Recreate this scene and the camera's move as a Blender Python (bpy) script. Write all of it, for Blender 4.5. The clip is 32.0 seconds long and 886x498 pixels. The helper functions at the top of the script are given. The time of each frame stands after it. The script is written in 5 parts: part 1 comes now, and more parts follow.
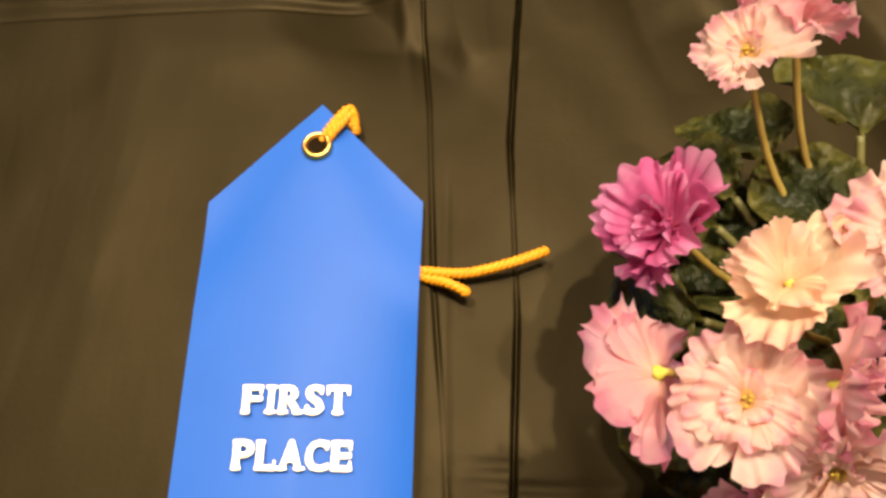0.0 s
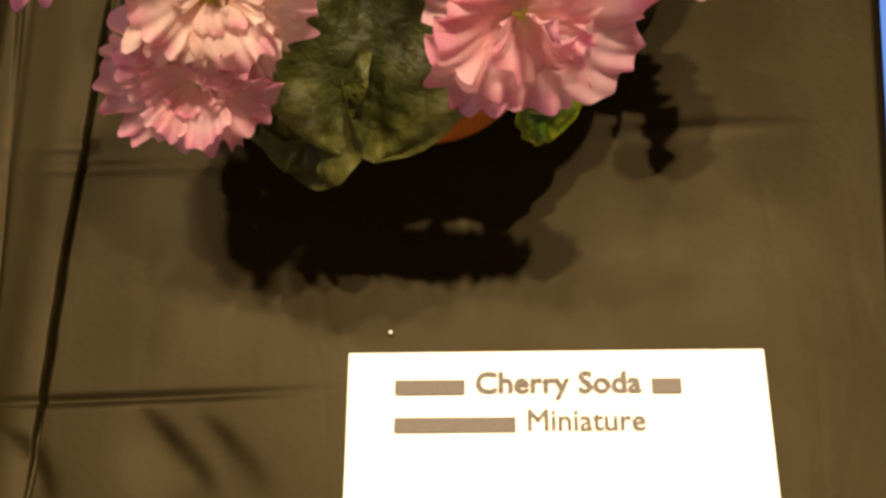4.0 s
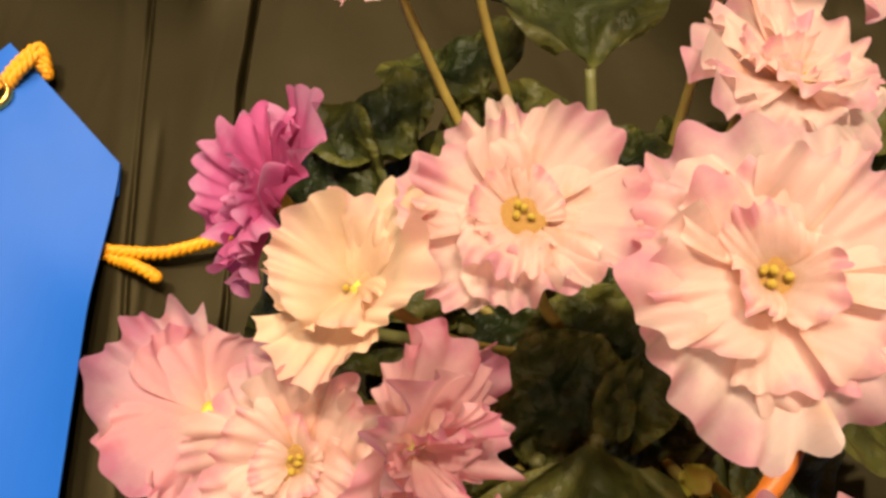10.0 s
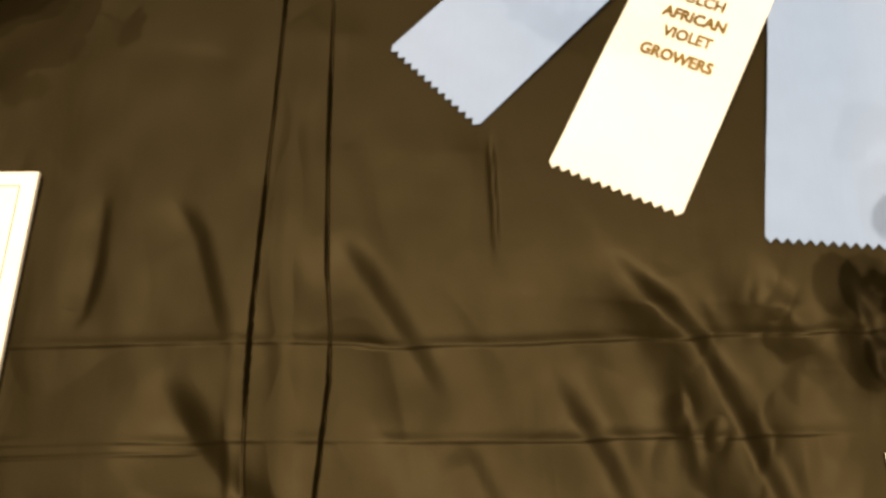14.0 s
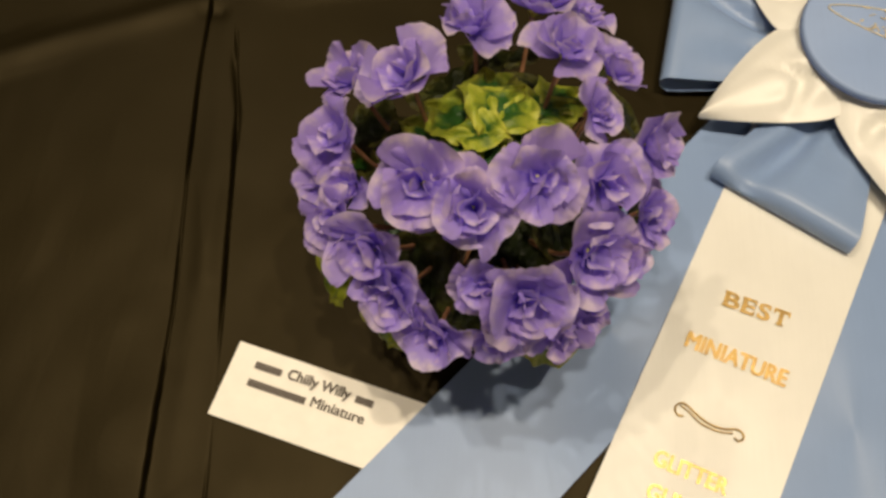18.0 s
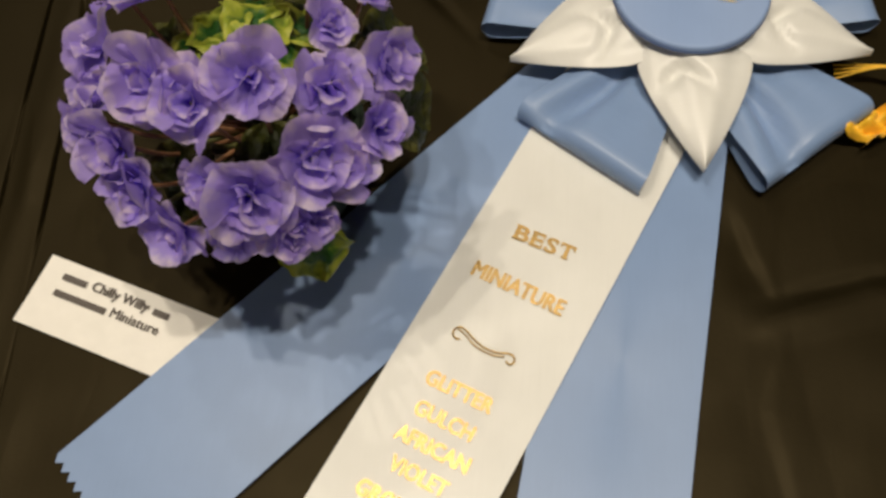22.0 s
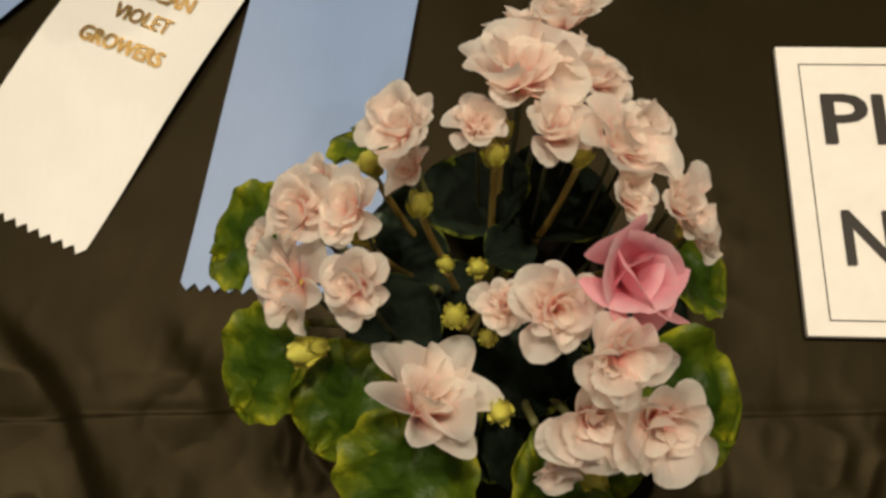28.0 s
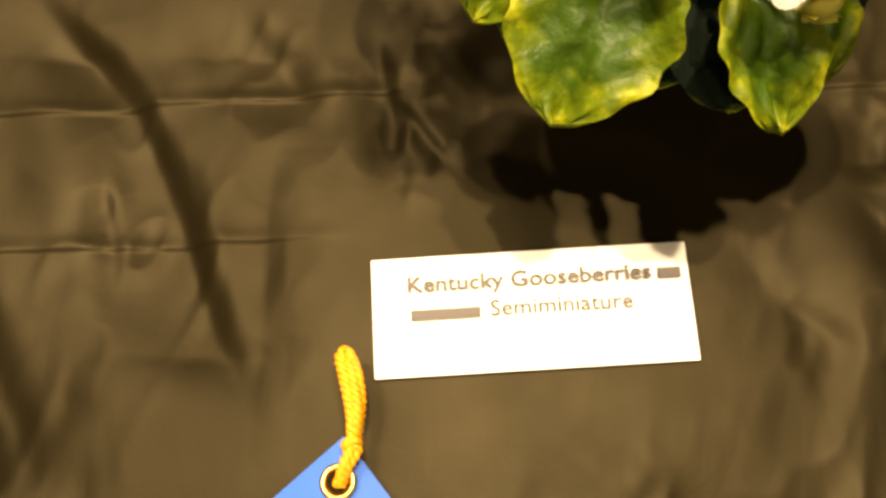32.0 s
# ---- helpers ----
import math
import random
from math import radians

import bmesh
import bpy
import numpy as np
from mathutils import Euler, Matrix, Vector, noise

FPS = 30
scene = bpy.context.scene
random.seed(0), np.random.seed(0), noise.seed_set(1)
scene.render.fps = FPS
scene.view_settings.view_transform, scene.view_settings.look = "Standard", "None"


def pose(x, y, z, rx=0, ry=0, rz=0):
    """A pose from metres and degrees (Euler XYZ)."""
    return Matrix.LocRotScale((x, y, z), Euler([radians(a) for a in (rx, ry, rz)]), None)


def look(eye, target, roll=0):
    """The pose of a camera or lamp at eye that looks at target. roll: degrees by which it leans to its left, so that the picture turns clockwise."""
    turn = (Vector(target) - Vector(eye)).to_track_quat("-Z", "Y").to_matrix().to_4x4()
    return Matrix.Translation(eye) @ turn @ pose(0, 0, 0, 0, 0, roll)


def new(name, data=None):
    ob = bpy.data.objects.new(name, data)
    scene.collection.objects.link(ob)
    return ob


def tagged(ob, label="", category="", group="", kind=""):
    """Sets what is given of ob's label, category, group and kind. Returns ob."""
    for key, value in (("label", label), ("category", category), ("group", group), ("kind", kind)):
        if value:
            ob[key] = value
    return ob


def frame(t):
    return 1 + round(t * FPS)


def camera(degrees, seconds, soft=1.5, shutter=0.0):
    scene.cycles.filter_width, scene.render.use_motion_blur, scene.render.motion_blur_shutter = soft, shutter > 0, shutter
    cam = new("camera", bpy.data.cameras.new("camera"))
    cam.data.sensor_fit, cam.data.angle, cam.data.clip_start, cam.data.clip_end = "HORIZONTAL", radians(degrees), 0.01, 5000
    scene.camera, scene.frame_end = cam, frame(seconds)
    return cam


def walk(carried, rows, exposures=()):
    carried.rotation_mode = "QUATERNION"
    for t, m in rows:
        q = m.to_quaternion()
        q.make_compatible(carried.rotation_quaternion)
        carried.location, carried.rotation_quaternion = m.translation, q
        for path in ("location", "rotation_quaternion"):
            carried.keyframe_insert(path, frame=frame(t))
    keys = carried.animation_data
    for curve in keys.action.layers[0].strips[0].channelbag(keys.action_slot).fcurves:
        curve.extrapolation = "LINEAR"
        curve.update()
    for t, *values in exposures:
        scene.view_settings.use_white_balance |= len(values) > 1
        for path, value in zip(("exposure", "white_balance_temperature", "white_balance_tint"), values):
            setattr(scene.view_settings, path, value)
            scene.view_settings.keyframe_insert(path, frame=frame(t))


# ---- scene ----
cam = camera(52.0, 32.0, 3.0)
PATH = [
    (0, (0.01071, 0.02103, 0.19190), (-0.02231, 0.22247, -0.26454), -6.24),
    (0.5, (0.02885, 0.02079, 0.19091), (0.00244, 0.22214, -0.26599), -4.83),
    (1, (0.04463, 0.02107, 0.18842), (0.02300, 0.22064, -0.26951), -3.92),
    (1.5, (0.06279, 0.01993, 0.18183), (0.04013, 0.21682, -0.27722), -4.54),
    (2, (0.07110, 0.02040, 0.17981), (0.04428, 0.21581, -0.27964), -5.38),
    (2.5, (0.07260, 0.01388, 0.18136), (0.04155, 0.20341, -0.28028), -6.62),
    (3, (0.08228, -0.00088, 0.17058), (0.03749, 0.18142, -0.29284), -11.35),
    (3.5, (0.08805, -0.00958, 0.15872), (0.04530, 0.16641, -0.30732), -11.61),
    (4, (0.09282, -0.01311, 0.14633), (0.05614, 0.15096, -0.32456), -11.20),
    (4.5, (0.09611, -0.01866, 0.13972), (0.06474, 0.13967, -0.33351), -10.17),
    (6.5, (0.08780, -0.01868, 0.14383), (0.05449, 0.14283, -0.32819), -9.79),
    (7, (0.08078, -0.01483, 0.14734), (0.04659, 0.15143, -0.32297), -9.64),
    (7.5, (0.07368, -0.00298, 0.15004), (0.03987, 0.16164, -0.32087), -9.70),
    (8, (0.07272, 0.00595, 0.15135), (0.04141, 0.17122, -0.31950), -8.92),
    (8.5, (0.06914, 0.01564, 0.15109), (0.03533, 0.18267, -0.31897), -9.39),
    (9, (0.06642, 0.02638, 0.15157), (0.03124, 0.19824, -0.31664), -9.28),
    (9.5, (0.06365, 0.03554, 0.15120), (0.03083, 0.21004, -0.31621), -8.29),
    (10, (0.06294, 0.04399, 0.15214), (0.03168, 0.22271, -0.31378), -7.40),
    (10.5, (0.06402, 0.04539, 0.15321), (0.03124, 0.22601, -0.31187), -7.51),
    (11, (0.07159, 0.04372, 0.16163), (0.03893, 0.22687, -0.30247), -7.07),
    (11.5, (0.08961, 0.04714, 0.18137), (0.05832, 0.23142, -0.28237), -6.84),
    (12, (0.09588, 0.04547, 0.21162), (0.06501, 0.23442, -0.25028), -6.44),
    (12.5, (0.10006, 0.03898, 0.23582), (0.07031, 0.23147, -0.22468), -5.96),
    (13, (0.09139, 0.05128, 0.25553), (0.06349, 0.24823, -0.20319), -5.47),
    (13.5, (0.07767, 0.07845, 0.28152), (0.05325, 0.27723, -0.17661), -4.60),
    (14, (0.06358, 0.12249, 0.29376), (0.04059, 0.32022, -0.16490), -4.48),
    (14.5, (0.04556, 0.15932, 0.29450), (0.02584, 0.36065, -0.16275), -3.77),
    (15, (0.02899, 0.19547, 0.29082), (0.01013, 0.39254, -0.16832), -3.82),
    (15.5, (0.03169, 0.22544, 0.28906), (0.01552, 0.42398, -0.16955), -3.02),
    (17.5, (0.08469, 0.29963, 0.28764), (0.05849, 0.49828, -0.17045), -4.76),
    (18, (0.08676, 0.31376, 0.28437), (0.05784, 0.51304, -0.17329), -4.97),
    (18.5, (0.09135, 0.33022, 0.27764), (0.06013, 0.52951, -0.17987), -4.91),
    (19, (0.09488, 0.33676, 0.27489), (0.06022, 0.53504, -0.18280), -5.05),
    (19.5, (0.09918, 0.33773, 0.27626), (0.06312, 0.53561, -0.18150), -5.18),
    (20, (0.11030, 0.33438, 0.27774), (0.07408, 0.53357, -0.17944), -5.04),
    (20.5, (0.12535, 0.32478, 0.27877), (0.08808, 0.52415, -0.17825), -5.12),
    (21, (0.13459, 0.31691, 0.28609), (0.09530, 0.51605, -0.17086), -5.43),
    (21.5, (0.14631, 0.30583, 0.28438), (0.10664, 0.50575, -0.17219), -5.34),
    (22, (0.16174, 0.29248, 0.28250), (0.12301, 0.49213, -0.17427), -5.11),
    (22.5, (0.17044, 0.28117, 0.28514), (0.13535, 0.47950, -0.17250), -4.41),
    (23, (0.17972, 0.24580, 0.29155), (0.14470, 0.44865, -0.16411), -4.63),
    (23.5, (0.17922, 0.21148, 0.30379), (0.14694, 0.41686, -0.15094), -4.29),
    (24, (0.18501, 0.18696, 0.30474), (0.15449, 0.39413, -0.14930), -3.97),
    (24.5, (0.20086, 0.18818, 0.28491), (0.16904, 0.39426, -0.16953), -4.59),
    (25, (0.21485, 0.18624, 0.27128), (0.18173, 0.39205, -0.18319), -5.05),
    (25.5, (0.22494, 0.18234, 0.26407), (0.19246, 0.38629, -0.19128), -5.20),
    (26, (0.22791, 0.18014, 0.25504), (0.19694, 0.38050, -0.20201), -5.28),
    (26.5, (0.23387, 0.17822, 0.24215), (0.20480, 0.37433, -0.21687), -5.37),
    (28.5, (0.24396, 0.18207, 0.22786), (0.22097, 0.35300, -0.24145), -5.77),
    (29, (0.23488, 0.17419, 0.22301), (0.21165, 0.33917, -0.24841), -6.09),
    (29.5, (0.22189, 0.16340, 0.21912), (0.20206, 0.32088, -0.25501), -5.52),
    (30, (0.21494, 0.14936, 0.21468), (0.19739, 0.30365, -0.26060), -5.41),
    (30.5, (0.21279, 0.13468, 0.21020), (0.19742, 0.28677, -0.26586), -5.34),
    (31, (0.21278, 0.12560, 0.20897), (0.19586, 0.27556, -0.26771), -5.87),
    (31.5, (0.21541, 0.12626, 0.19882), (0.19755, 0.27410, -0.27849), -6.23),
    (32, (0.21403, 0.12890, 0.18678), (0.19546, 0.27514, -0.29099), -6.37),
]
EXPOSURES = (
    (0.0, 0.40, 7400, 14), (2.0, 0.30, 7450, 16), (4.0, 0.35, 7900, 14), (7.0, 0.40, 8900, 13), (9.0, 0.42, 7300, 9), (10.5, 0.06, 7250, 8), (12.0, 0.40, 7350, 13), (13.0, 0.45, 7500, 15), (13.6, 0.30, 7900, 14), (14.4, -0.36, 7650, 12), (15.5, -0.90, 7100, 9),
    (17.5, -0.95, 7050, 10), (20.0, -1.05, 7150, 9), (21.0, -1.10, 6950, 9), (22.0, -1.15, 6250, 10), (23.2, -1.17, 6100, 11), (24.5, -1.08, 6250, 10), (26.0, -1.03, 6450, 10), (28.5, -0.96, 6750, 10), (30.0, -0.43, 7850, 13), (32.0, 0.80, 8250, 12))
walk(cam, [(t, look(eye, target, roll)) for t, eye, target, roll in PATH], EXPOSURES)

# ---- light: small warm ceiling lamps in a closed room, one an added fill ----
TABLE_FLOOR = -0.74
CEILING = 1.95
world = bpy.data.worlds.new("room_air")
scene.world = world
world.use_nodes = True
world.node_tree.nodes["Background"].inputs[0].default_value = (1.0, 0.9, 0.75, 1)
world.node_tree.nodes["Background"].inputs[1].default_value = 0.008


def lamp(x, y, z, power, size, colour=(1.0, 0.86, 0.66)):
    data = bpy.data.lights.new("lamp_glow", "AREA")
    data.shape, data.size, data.energy, data.color = "DISK", size, power, colour
    ob = new("lamp_glow", data)
    ob.matrix_world = look((x, y, z), (0.12 + 0.75 * (x - 0.12), 0.2 + 0.75 * (y - 0.2), 0))
    return ob


# first four follow the shadows, fifth the cloth's sheen; last is an added fill
LAMPS = ((-0.34, 0.54, 16), (-0.54, 0.58, 14), (0.54, 0.38, 27), (0.26, 0.38, 27), (-0.60, 1.60, 13), (0.15, -1.30, 12))
for lx, ly, lw in LAMPS:
    lamp(lx, ly, CEILING - 0.03, lw, 0.05)

# ---- materials ----
def nodes_of(name, rough, metal=0.0, spec=0.5):
    m = bpy.data.materials.new(name)
    m.use_nodes = True
    nt = m.node_tree
    b = nt.nodes["Principled BSDF"]
    b.inputs["Roughness"].default_value = rough
    b.inputs["Metallic"].default_value = metal
    b.inputs["Specular IOR Level"].default_value = spec
    return m, nt, b


def link(nt, a, b):
    nt.links.new(a, b)


def noise_tex(nt, scale, detail=4.0, coord="Object", rough=0.55):
    tc = nt.nodes.new("ShaderNodeTexCoord")
    n = nt.nodes.new("ShaderNodeTexNoise")
    n.inputs["Scale"].default_value = scale
    n.inputs["Detail"].default_value = detail
    n.inputs["Roughness"].default_value = rough
    link(nt, tc.outputs[coord], n.inputs["Vector"])
    return n.outputs["Fac"]


def ramp(nt, fac, stops):
    r = nt.nodes.new("ShaderNodeValToRGB")
    while len(r.color_ramp.elements) < len(stops):
        r.color_ramp.elements.new(0.5)
    for e, (p, c) in zip(r.color_ramp.elements, stops):
        e.position, e.color = p, (*c, 1)
    link(nt, fac, r.inputs["Fac"])
    return r.outputs["Color"]


def mix(nt, fac, a, b, mode="MIX"):
    n = nt.nodes.new("ShaderNodeMix")
    n.data_type, n.blend_type = "RGBA", mode
    for sock, val in ((n.inputs["Factor"], fac), (n.inputs["A"], a), (n.inputs["B"], b)):
        if isinstance(val, bpy.types.NodeSocket):
            link(nt, val, sock)
        else:
            sock.default_value = val if isinstance(val, float) else (*val, 1)
    return n.outputs["Result"]


def calc(nt, op, a, b=0.0, clamp=False):
    n = nt.nodes.new("ShaderNodeMath")
    n.operation, n.use_clamp = op, clamp
    for sock, val in zip(n.inputs, (a, b)):
        if isinstance(val, bpy.types.NodeSocket):
            link(nt, val, sock)
        else:
            sock.default_value = val
    return n.outputs[0]


def bump(nt, b, height, strength, distance):
    n = nt.nodes.new("ShaderNodeBump")
    n.inputs["Strength"].default_value = strength
    n.inputs["Distance"].default_value = distance
    link(nt, height, n.inputs["Height"])
    link(nt, n.outputs["Normal"], b.inputs["Normal"])


def plain(name, colour, rough, metal=0.0, vary=0.12, scale=300.0, relief=0.15, fine=1500.0, spec=0.5):
    m, nt, b = nodes_of(name, rough, metal, spec)
    f = noise_tex(nt, scale)
    lo = [c * (1 - vary) for c in colour]
    hi = [min(1, c * (1 + vary)) for c in colour]
    link(nt, ramp(nt, f, ((0.3, lo), (0.7, hi))), b.inputs["Base Color"])
    if relief:
        bump(nt, b, noise_tex(nt, fine, 3), relief, 0.0002)
    return m


def satin(name, colour, rough=0.38, sheen=0.25, spec=0.45):
    """Woven ribbon: fine ribs across, a soft sheen along."""
    m, nt, b = nodes_of(name, rough, 0.0, spec)
    f = noise_tex(nt, 60, 5)
    streak_tc = nt.nodes.new("ShaderNodeTexCoord")
    mp = nt.nodes.new("ShaderNodeMapping")
    mp.inputs["Scale"].default_value = (1800, 60, 60)
    link(nt, streak_tc.outputs["Object"], mp.inputs["Vector"])
    st = nt.nodes.new("ShaderNodeTexNoise")
    st.inputs["Scale"].default_value = 1.0
    link(nt, mp.outputs["Vector"], st.inputs["Vector"])
    base = ramp(nt, f, ((0.25, [c * 0.96 for c in colour]), (0.75, [min(1, c * 1.03) for c in colour])))
    streak = ramp(nt, st.outputs["Fac"], ((0.3, (0.9, 0.9, 0.9)), (0.7, (1, 1, 1))))
    link(nt, mix(nt, 0.25, base, streak, "MULTIPLY"), b.inputs["Base Color"])
    b.inputs["Sheen Weight"].default_value = sheen * 0.4
    b.inputs["Sheen Roughness"].default_value = 0.4
    b.inputs["Anisotropic"].default_value = 0.5
    bump(nt, b, st.outputs["Fac"], 0.12, 0.0001)
    return m


def petal_mat(name, inner, mid, edge, glow=0.48, vein=0.05, vary=0.8, heart=0.4):
    """A petal runs along its own y from 0 at the base to 1 at the rim."""
    m, nt, b = nodes_of(name, 0.6, 0.0, 0.25)
    tc = nt.nodes.new("ShaderNodeTexCoord")
    sep = nt.nodes.new("ShaderNodeSeparateXYZ")
    link(nt, tc.outputs["Object"], sep.inputs[0])
    wob = calc(nt, "MULTIPLY", calc(nt, "SUBTRACT", noise_tex(nt, 3.2), 0.5), 0.9)
    y = calc(nt, "ADD", sep.outputs["Y"], wob)
    col = ramp(nt, y, ((0.05, inner), (heart, mid), (0.66, mid), (1.0, edge)))
    mp = nt.nodes.new("ShaderNodeMapping")
    mp.inputs["Scale"].default_value = (16, 1.6, 1)
    link(nt, tc.outputs["Object"], mp.inputs["Vector"])
    vn = nt.nodes.new("ShaderNodeTexNoise")
    vn.inputs["Scale"].default_value = 1.0
    vn.inputs["Detail"].default_value = 3.0
    link(nt, mp.outputs["Vector"], vn.inputs["Vector"])
    dark = [c * 0.72 for c in mid]
    col = mix(nt, calc(nt, "MULTIPLY", ramp(nt, vn.outputs["Fac"], ((0.45, (0, 0, 0)), (0.75, (1, 1, 1)))), vein * 4, True), col, dark)
    oi = nt.nodes.new("ShaderNodeObjectInfo")
    tone = ramp(nt, oi.outputs["Random"], ((0.0, (0.86, 0.8, 0.84)), (1.0, (1, 1, 1))))
    col = mix(nt, vary, col, tone, "MULTIPLY")
    link(nt, col, b.inputs["Base Color"])
    bump(nt, b, vn.outputs["Fac"], 0.04, 0.02)
    tr = nt.nodes.new("ShaderNodeBsdfTranslucent")
    link(nt, col, tr.inputs["Color"])
    ms = nt.nodes.new("ShaderNodeMixShader")
    ms.inputs[0].default_value = glow
    link(nt, b.outputs[0], ms.inputs[1])
    link(nt, tr.outputs[0], ms.inputs[2])
    link(nt, ms.outputs[0], nt.nodes["Material Output"].inputs["Surface"])
    return m


def leaf_mat(name, inner, outer, rim, start=0.55, gloss=0.42, blotch=0.25, glow=0.12, pucker=0.16):
    """A leaf runs along its own y from 0 to 1, x from -0.5 to 0.5; the rim may be paler."""
    m, nt, b = nodes_of(name, gloss, 0.0, 0.26)
    tc = nt.nodes.new("ShaderNodeTexCoord")
    sep = nt.nodes.new("ShaderNodeSeparateXYZ")
    link(nt, tc.outputs["Object"], sep.inputs[0])
    dx = calc(nt, "MULTIPLY", sep.outputs["X"], 1.9)
    dy = calc(nt, "MULTIPLY", calc(nt, "SUBTRACT", sep.outputs["Y"], 0.5), 1.9)
    rad = calc(nt, "SQRT", calc(nt, "ADD", calc(nt, "MULTIPLY", dx, dx), calc(nt, "MULTIPLY", dy, dy)))
    rad = calc(nt, "ADD", rad, calc(nt, "MULTIPLY", calc(nt, "SUBTRACT", noise_tex(nt, 5.0, 5), 0.5), blotch * 4))
    col = ramp(nt, rad, ((start - 0.2, inner), (start + 0.12, outer), (0.95, rim)))
    fine = noise_tex(nt, 9.0, 5)
    col = mix(nt, 0.55, col, ramp(nt, fine, ((0.3, (0.82, 0.85, 0.78)), (0.7, (1, 1, 1)))), "MULTIPLY")
    oi = nt.nodes.new("ShaderNodeObjectInfo")
    col = mix(nt, 0.7, col, ramp(nt, oi.outputs["Random"], ((0.0, (0.7, 0.75, 0.65)), (1.0, (1, 1, 1)))), "MULTIPLY")
    link(nt, col, b.inputs["Base Color"])
    cells = nt.nodes.new("ShaderNodeTexVoronoi")
    cells.feature, cells.inputs["Scale"].default_value = "SMOOTH_F1", 9.0
    link(nt, tc.outputs["Object"], cells.inputs["Vector"])
    lumps = calc(nt, "ADD", calc(nt, "MULTIPLY", cells.outputs["Distance"], -1.2), noise_tex(nt, 11.0, 4))
    bump(nt, b, lumps, pucker, 0.05)
    tr = nt.nodes.new("ShaderNodeBsdfTranslucent")
    link(nt, col, tr.inputs["Color"])
    ms = nt.nodes.new("ShaderNodeMixShader")
    ms.inputs[0].default_value = glow
    link(nt, b.outputs[0], ms.inputs[1])
    link(nt, tr.outputs[0], ms.inputs[2])
    link(nt, ms.outputs[0], nt.nodes["Material Output"].inputs["Surface"])
    return m


def cloth_mat():
    m, nt, b = nodes_of("black_plastic_sheet", 0.52, 0.0, 0.195)
    b.inputs["Specular Tint"].default_value = (1.0, 0.80, 0.46, 1)
    big = noise_tex(nt, 9.0, 3)
    small = noise_tex(nt, 700.0, 3)
    col = ramp(nt, big, ((0.3, (0.0062, 0.0046, 0.0016)), (0.7, (0.0090, 0.0066, 0.0022))))
    link(nt, col, b.inputs["Base Color"])
    link(nt, ramp(nt, noise_tex(nt, 35.0, 4), ((0.3, (0.47,) * 3), (0.7, (0.57,) * 3))), b.inputs["Roughness"])
    tc = nt.nodes.new("ShaderNodeTexCoord")
    mp = nt.nodes.new("ShaderNodeMapping")
    mp.inputs["Rotation"].default_value = (0, 0, 0.35)
    mp.inputs["Scale"].default_value = (95, 22, 30)
    link(nt, tc.outputs["Object"], mp.inputs["Vector"])
    long = nt.nodes.new("ShaderNodeTexNoise")
    long.inputs["Scale"].default_value, long.inputs["Detail"].default_value, long.inputs["Distortion"].default_value = 1.0, 2.0, 0.5
    link(nt, mp.outputs["Vector"], long.inputs["Vector"])
    ridged = calc(nt, "ABSOLUTE", calc(nt, "SUBTRACT", long.outputs["Fac"], 0.5))
    both = mix(nt, 0.25, noise_tex(nt, 60.0, 4), small)
    both = calc(nt, "ADD", both, calc(nt, "MULTIPLY", ridged, 1.1))
    bump(nt, b, both, 0.16, 0.0010)
    return m


M_CLOTH = cloth_mat()
M_BLUE = satin("royal_blue_satin", (0.008, 0.100, 0.490), 0.55, 0.08, 0.28)
M_SKY = satin("light_blue_satin", (0.205, 0.302, 0.512), 0.43)
M_WHITE = satin("white_satin", (0.72, 0.72, 0.69), 0.40)
M_GOLD = plain("gold_foil", (0.42, 0.28, 0.10), 0.32, 1.0, 0.15, 900, 0.5, 2500)
M_SILVER = plain("pale_gold_foil", (0.80, 0.68, 0.42), 0.36, 0.5, 0.08, 900, 0.5, 2500)
M_BRASS = plain("brass", (0.82, 0.50, 0.14), 0.3, 1.0, 0.1, 400, 0.2)
M_CORD = plain("gold_cord_fibre", (0.74, 0.30, 0.013), 0.55, 0.0, 0.2, 900, 0.6, 3500)
M_YELLOW = satin("yellow_satin", (0.85, 0.50, 0.03), 0.4)
M_PAPER = plain("white_card", (0.82, 0.80, 0.75), 0.75, 0.0, 0.03, 150, 0.1, 2500, 0.2)
M_INK = plain("grey_ink", (0.10, 0.085, 0.075), 0.7, 0.0, 0.15, 2000, 0)
M_BLACKINK = plain("black_ink", (0.025, 0.02, 0.017), 0.6, 0.0, 0.15, 800, 0)
M_TERRA = plain("orange_plastic_pot", (0.62, 0.17, 0.025), 0.5, 0.0, 0.12, 60, 0.15)
M_RED = plain("red_pot", (0.26, 0.016, 0.012), 0.4, 0.0, 0.1, 60, 0.1)
M_GREENPOT = plain("dark_green_pot", (0.03, 0.05, 0.03), 0.5, 0.0, 0.12, 60, 0.15)
M_SOIL = plain("potting_soil", (0.028, 0.018, 0.011), 0.95, 0.0, 0.5, 400, 1.0, 900)
M_STEM = plain("stem_green", (0.28, 0.21, 0.05), 0.5, 0.0, 0.3, 120, 0.3)
M_STEMRED = plain("stem_reddish", (0.26, 0.13, 0.06), 0.5, 0.0, 0.3, 120, 0.3)
M_STALK = plain("leaf_stalk_green", (0.10, 0.10, 0.03), 0.55, 0.0, 0.3, 120, 0.3)
# blush flower stems: the shade inside the plant is put into their colour
M_STEMSHADE = plain("shaded_flower_stem", (0.045, 0.05, 0.016), 0.6, 0.0, 0.3, 120, 0.3)
M_BUD = plain("bud_green", (0.48, 0.46, 0.07), 0.5, 0.0, 0.3, 150, 0.4)
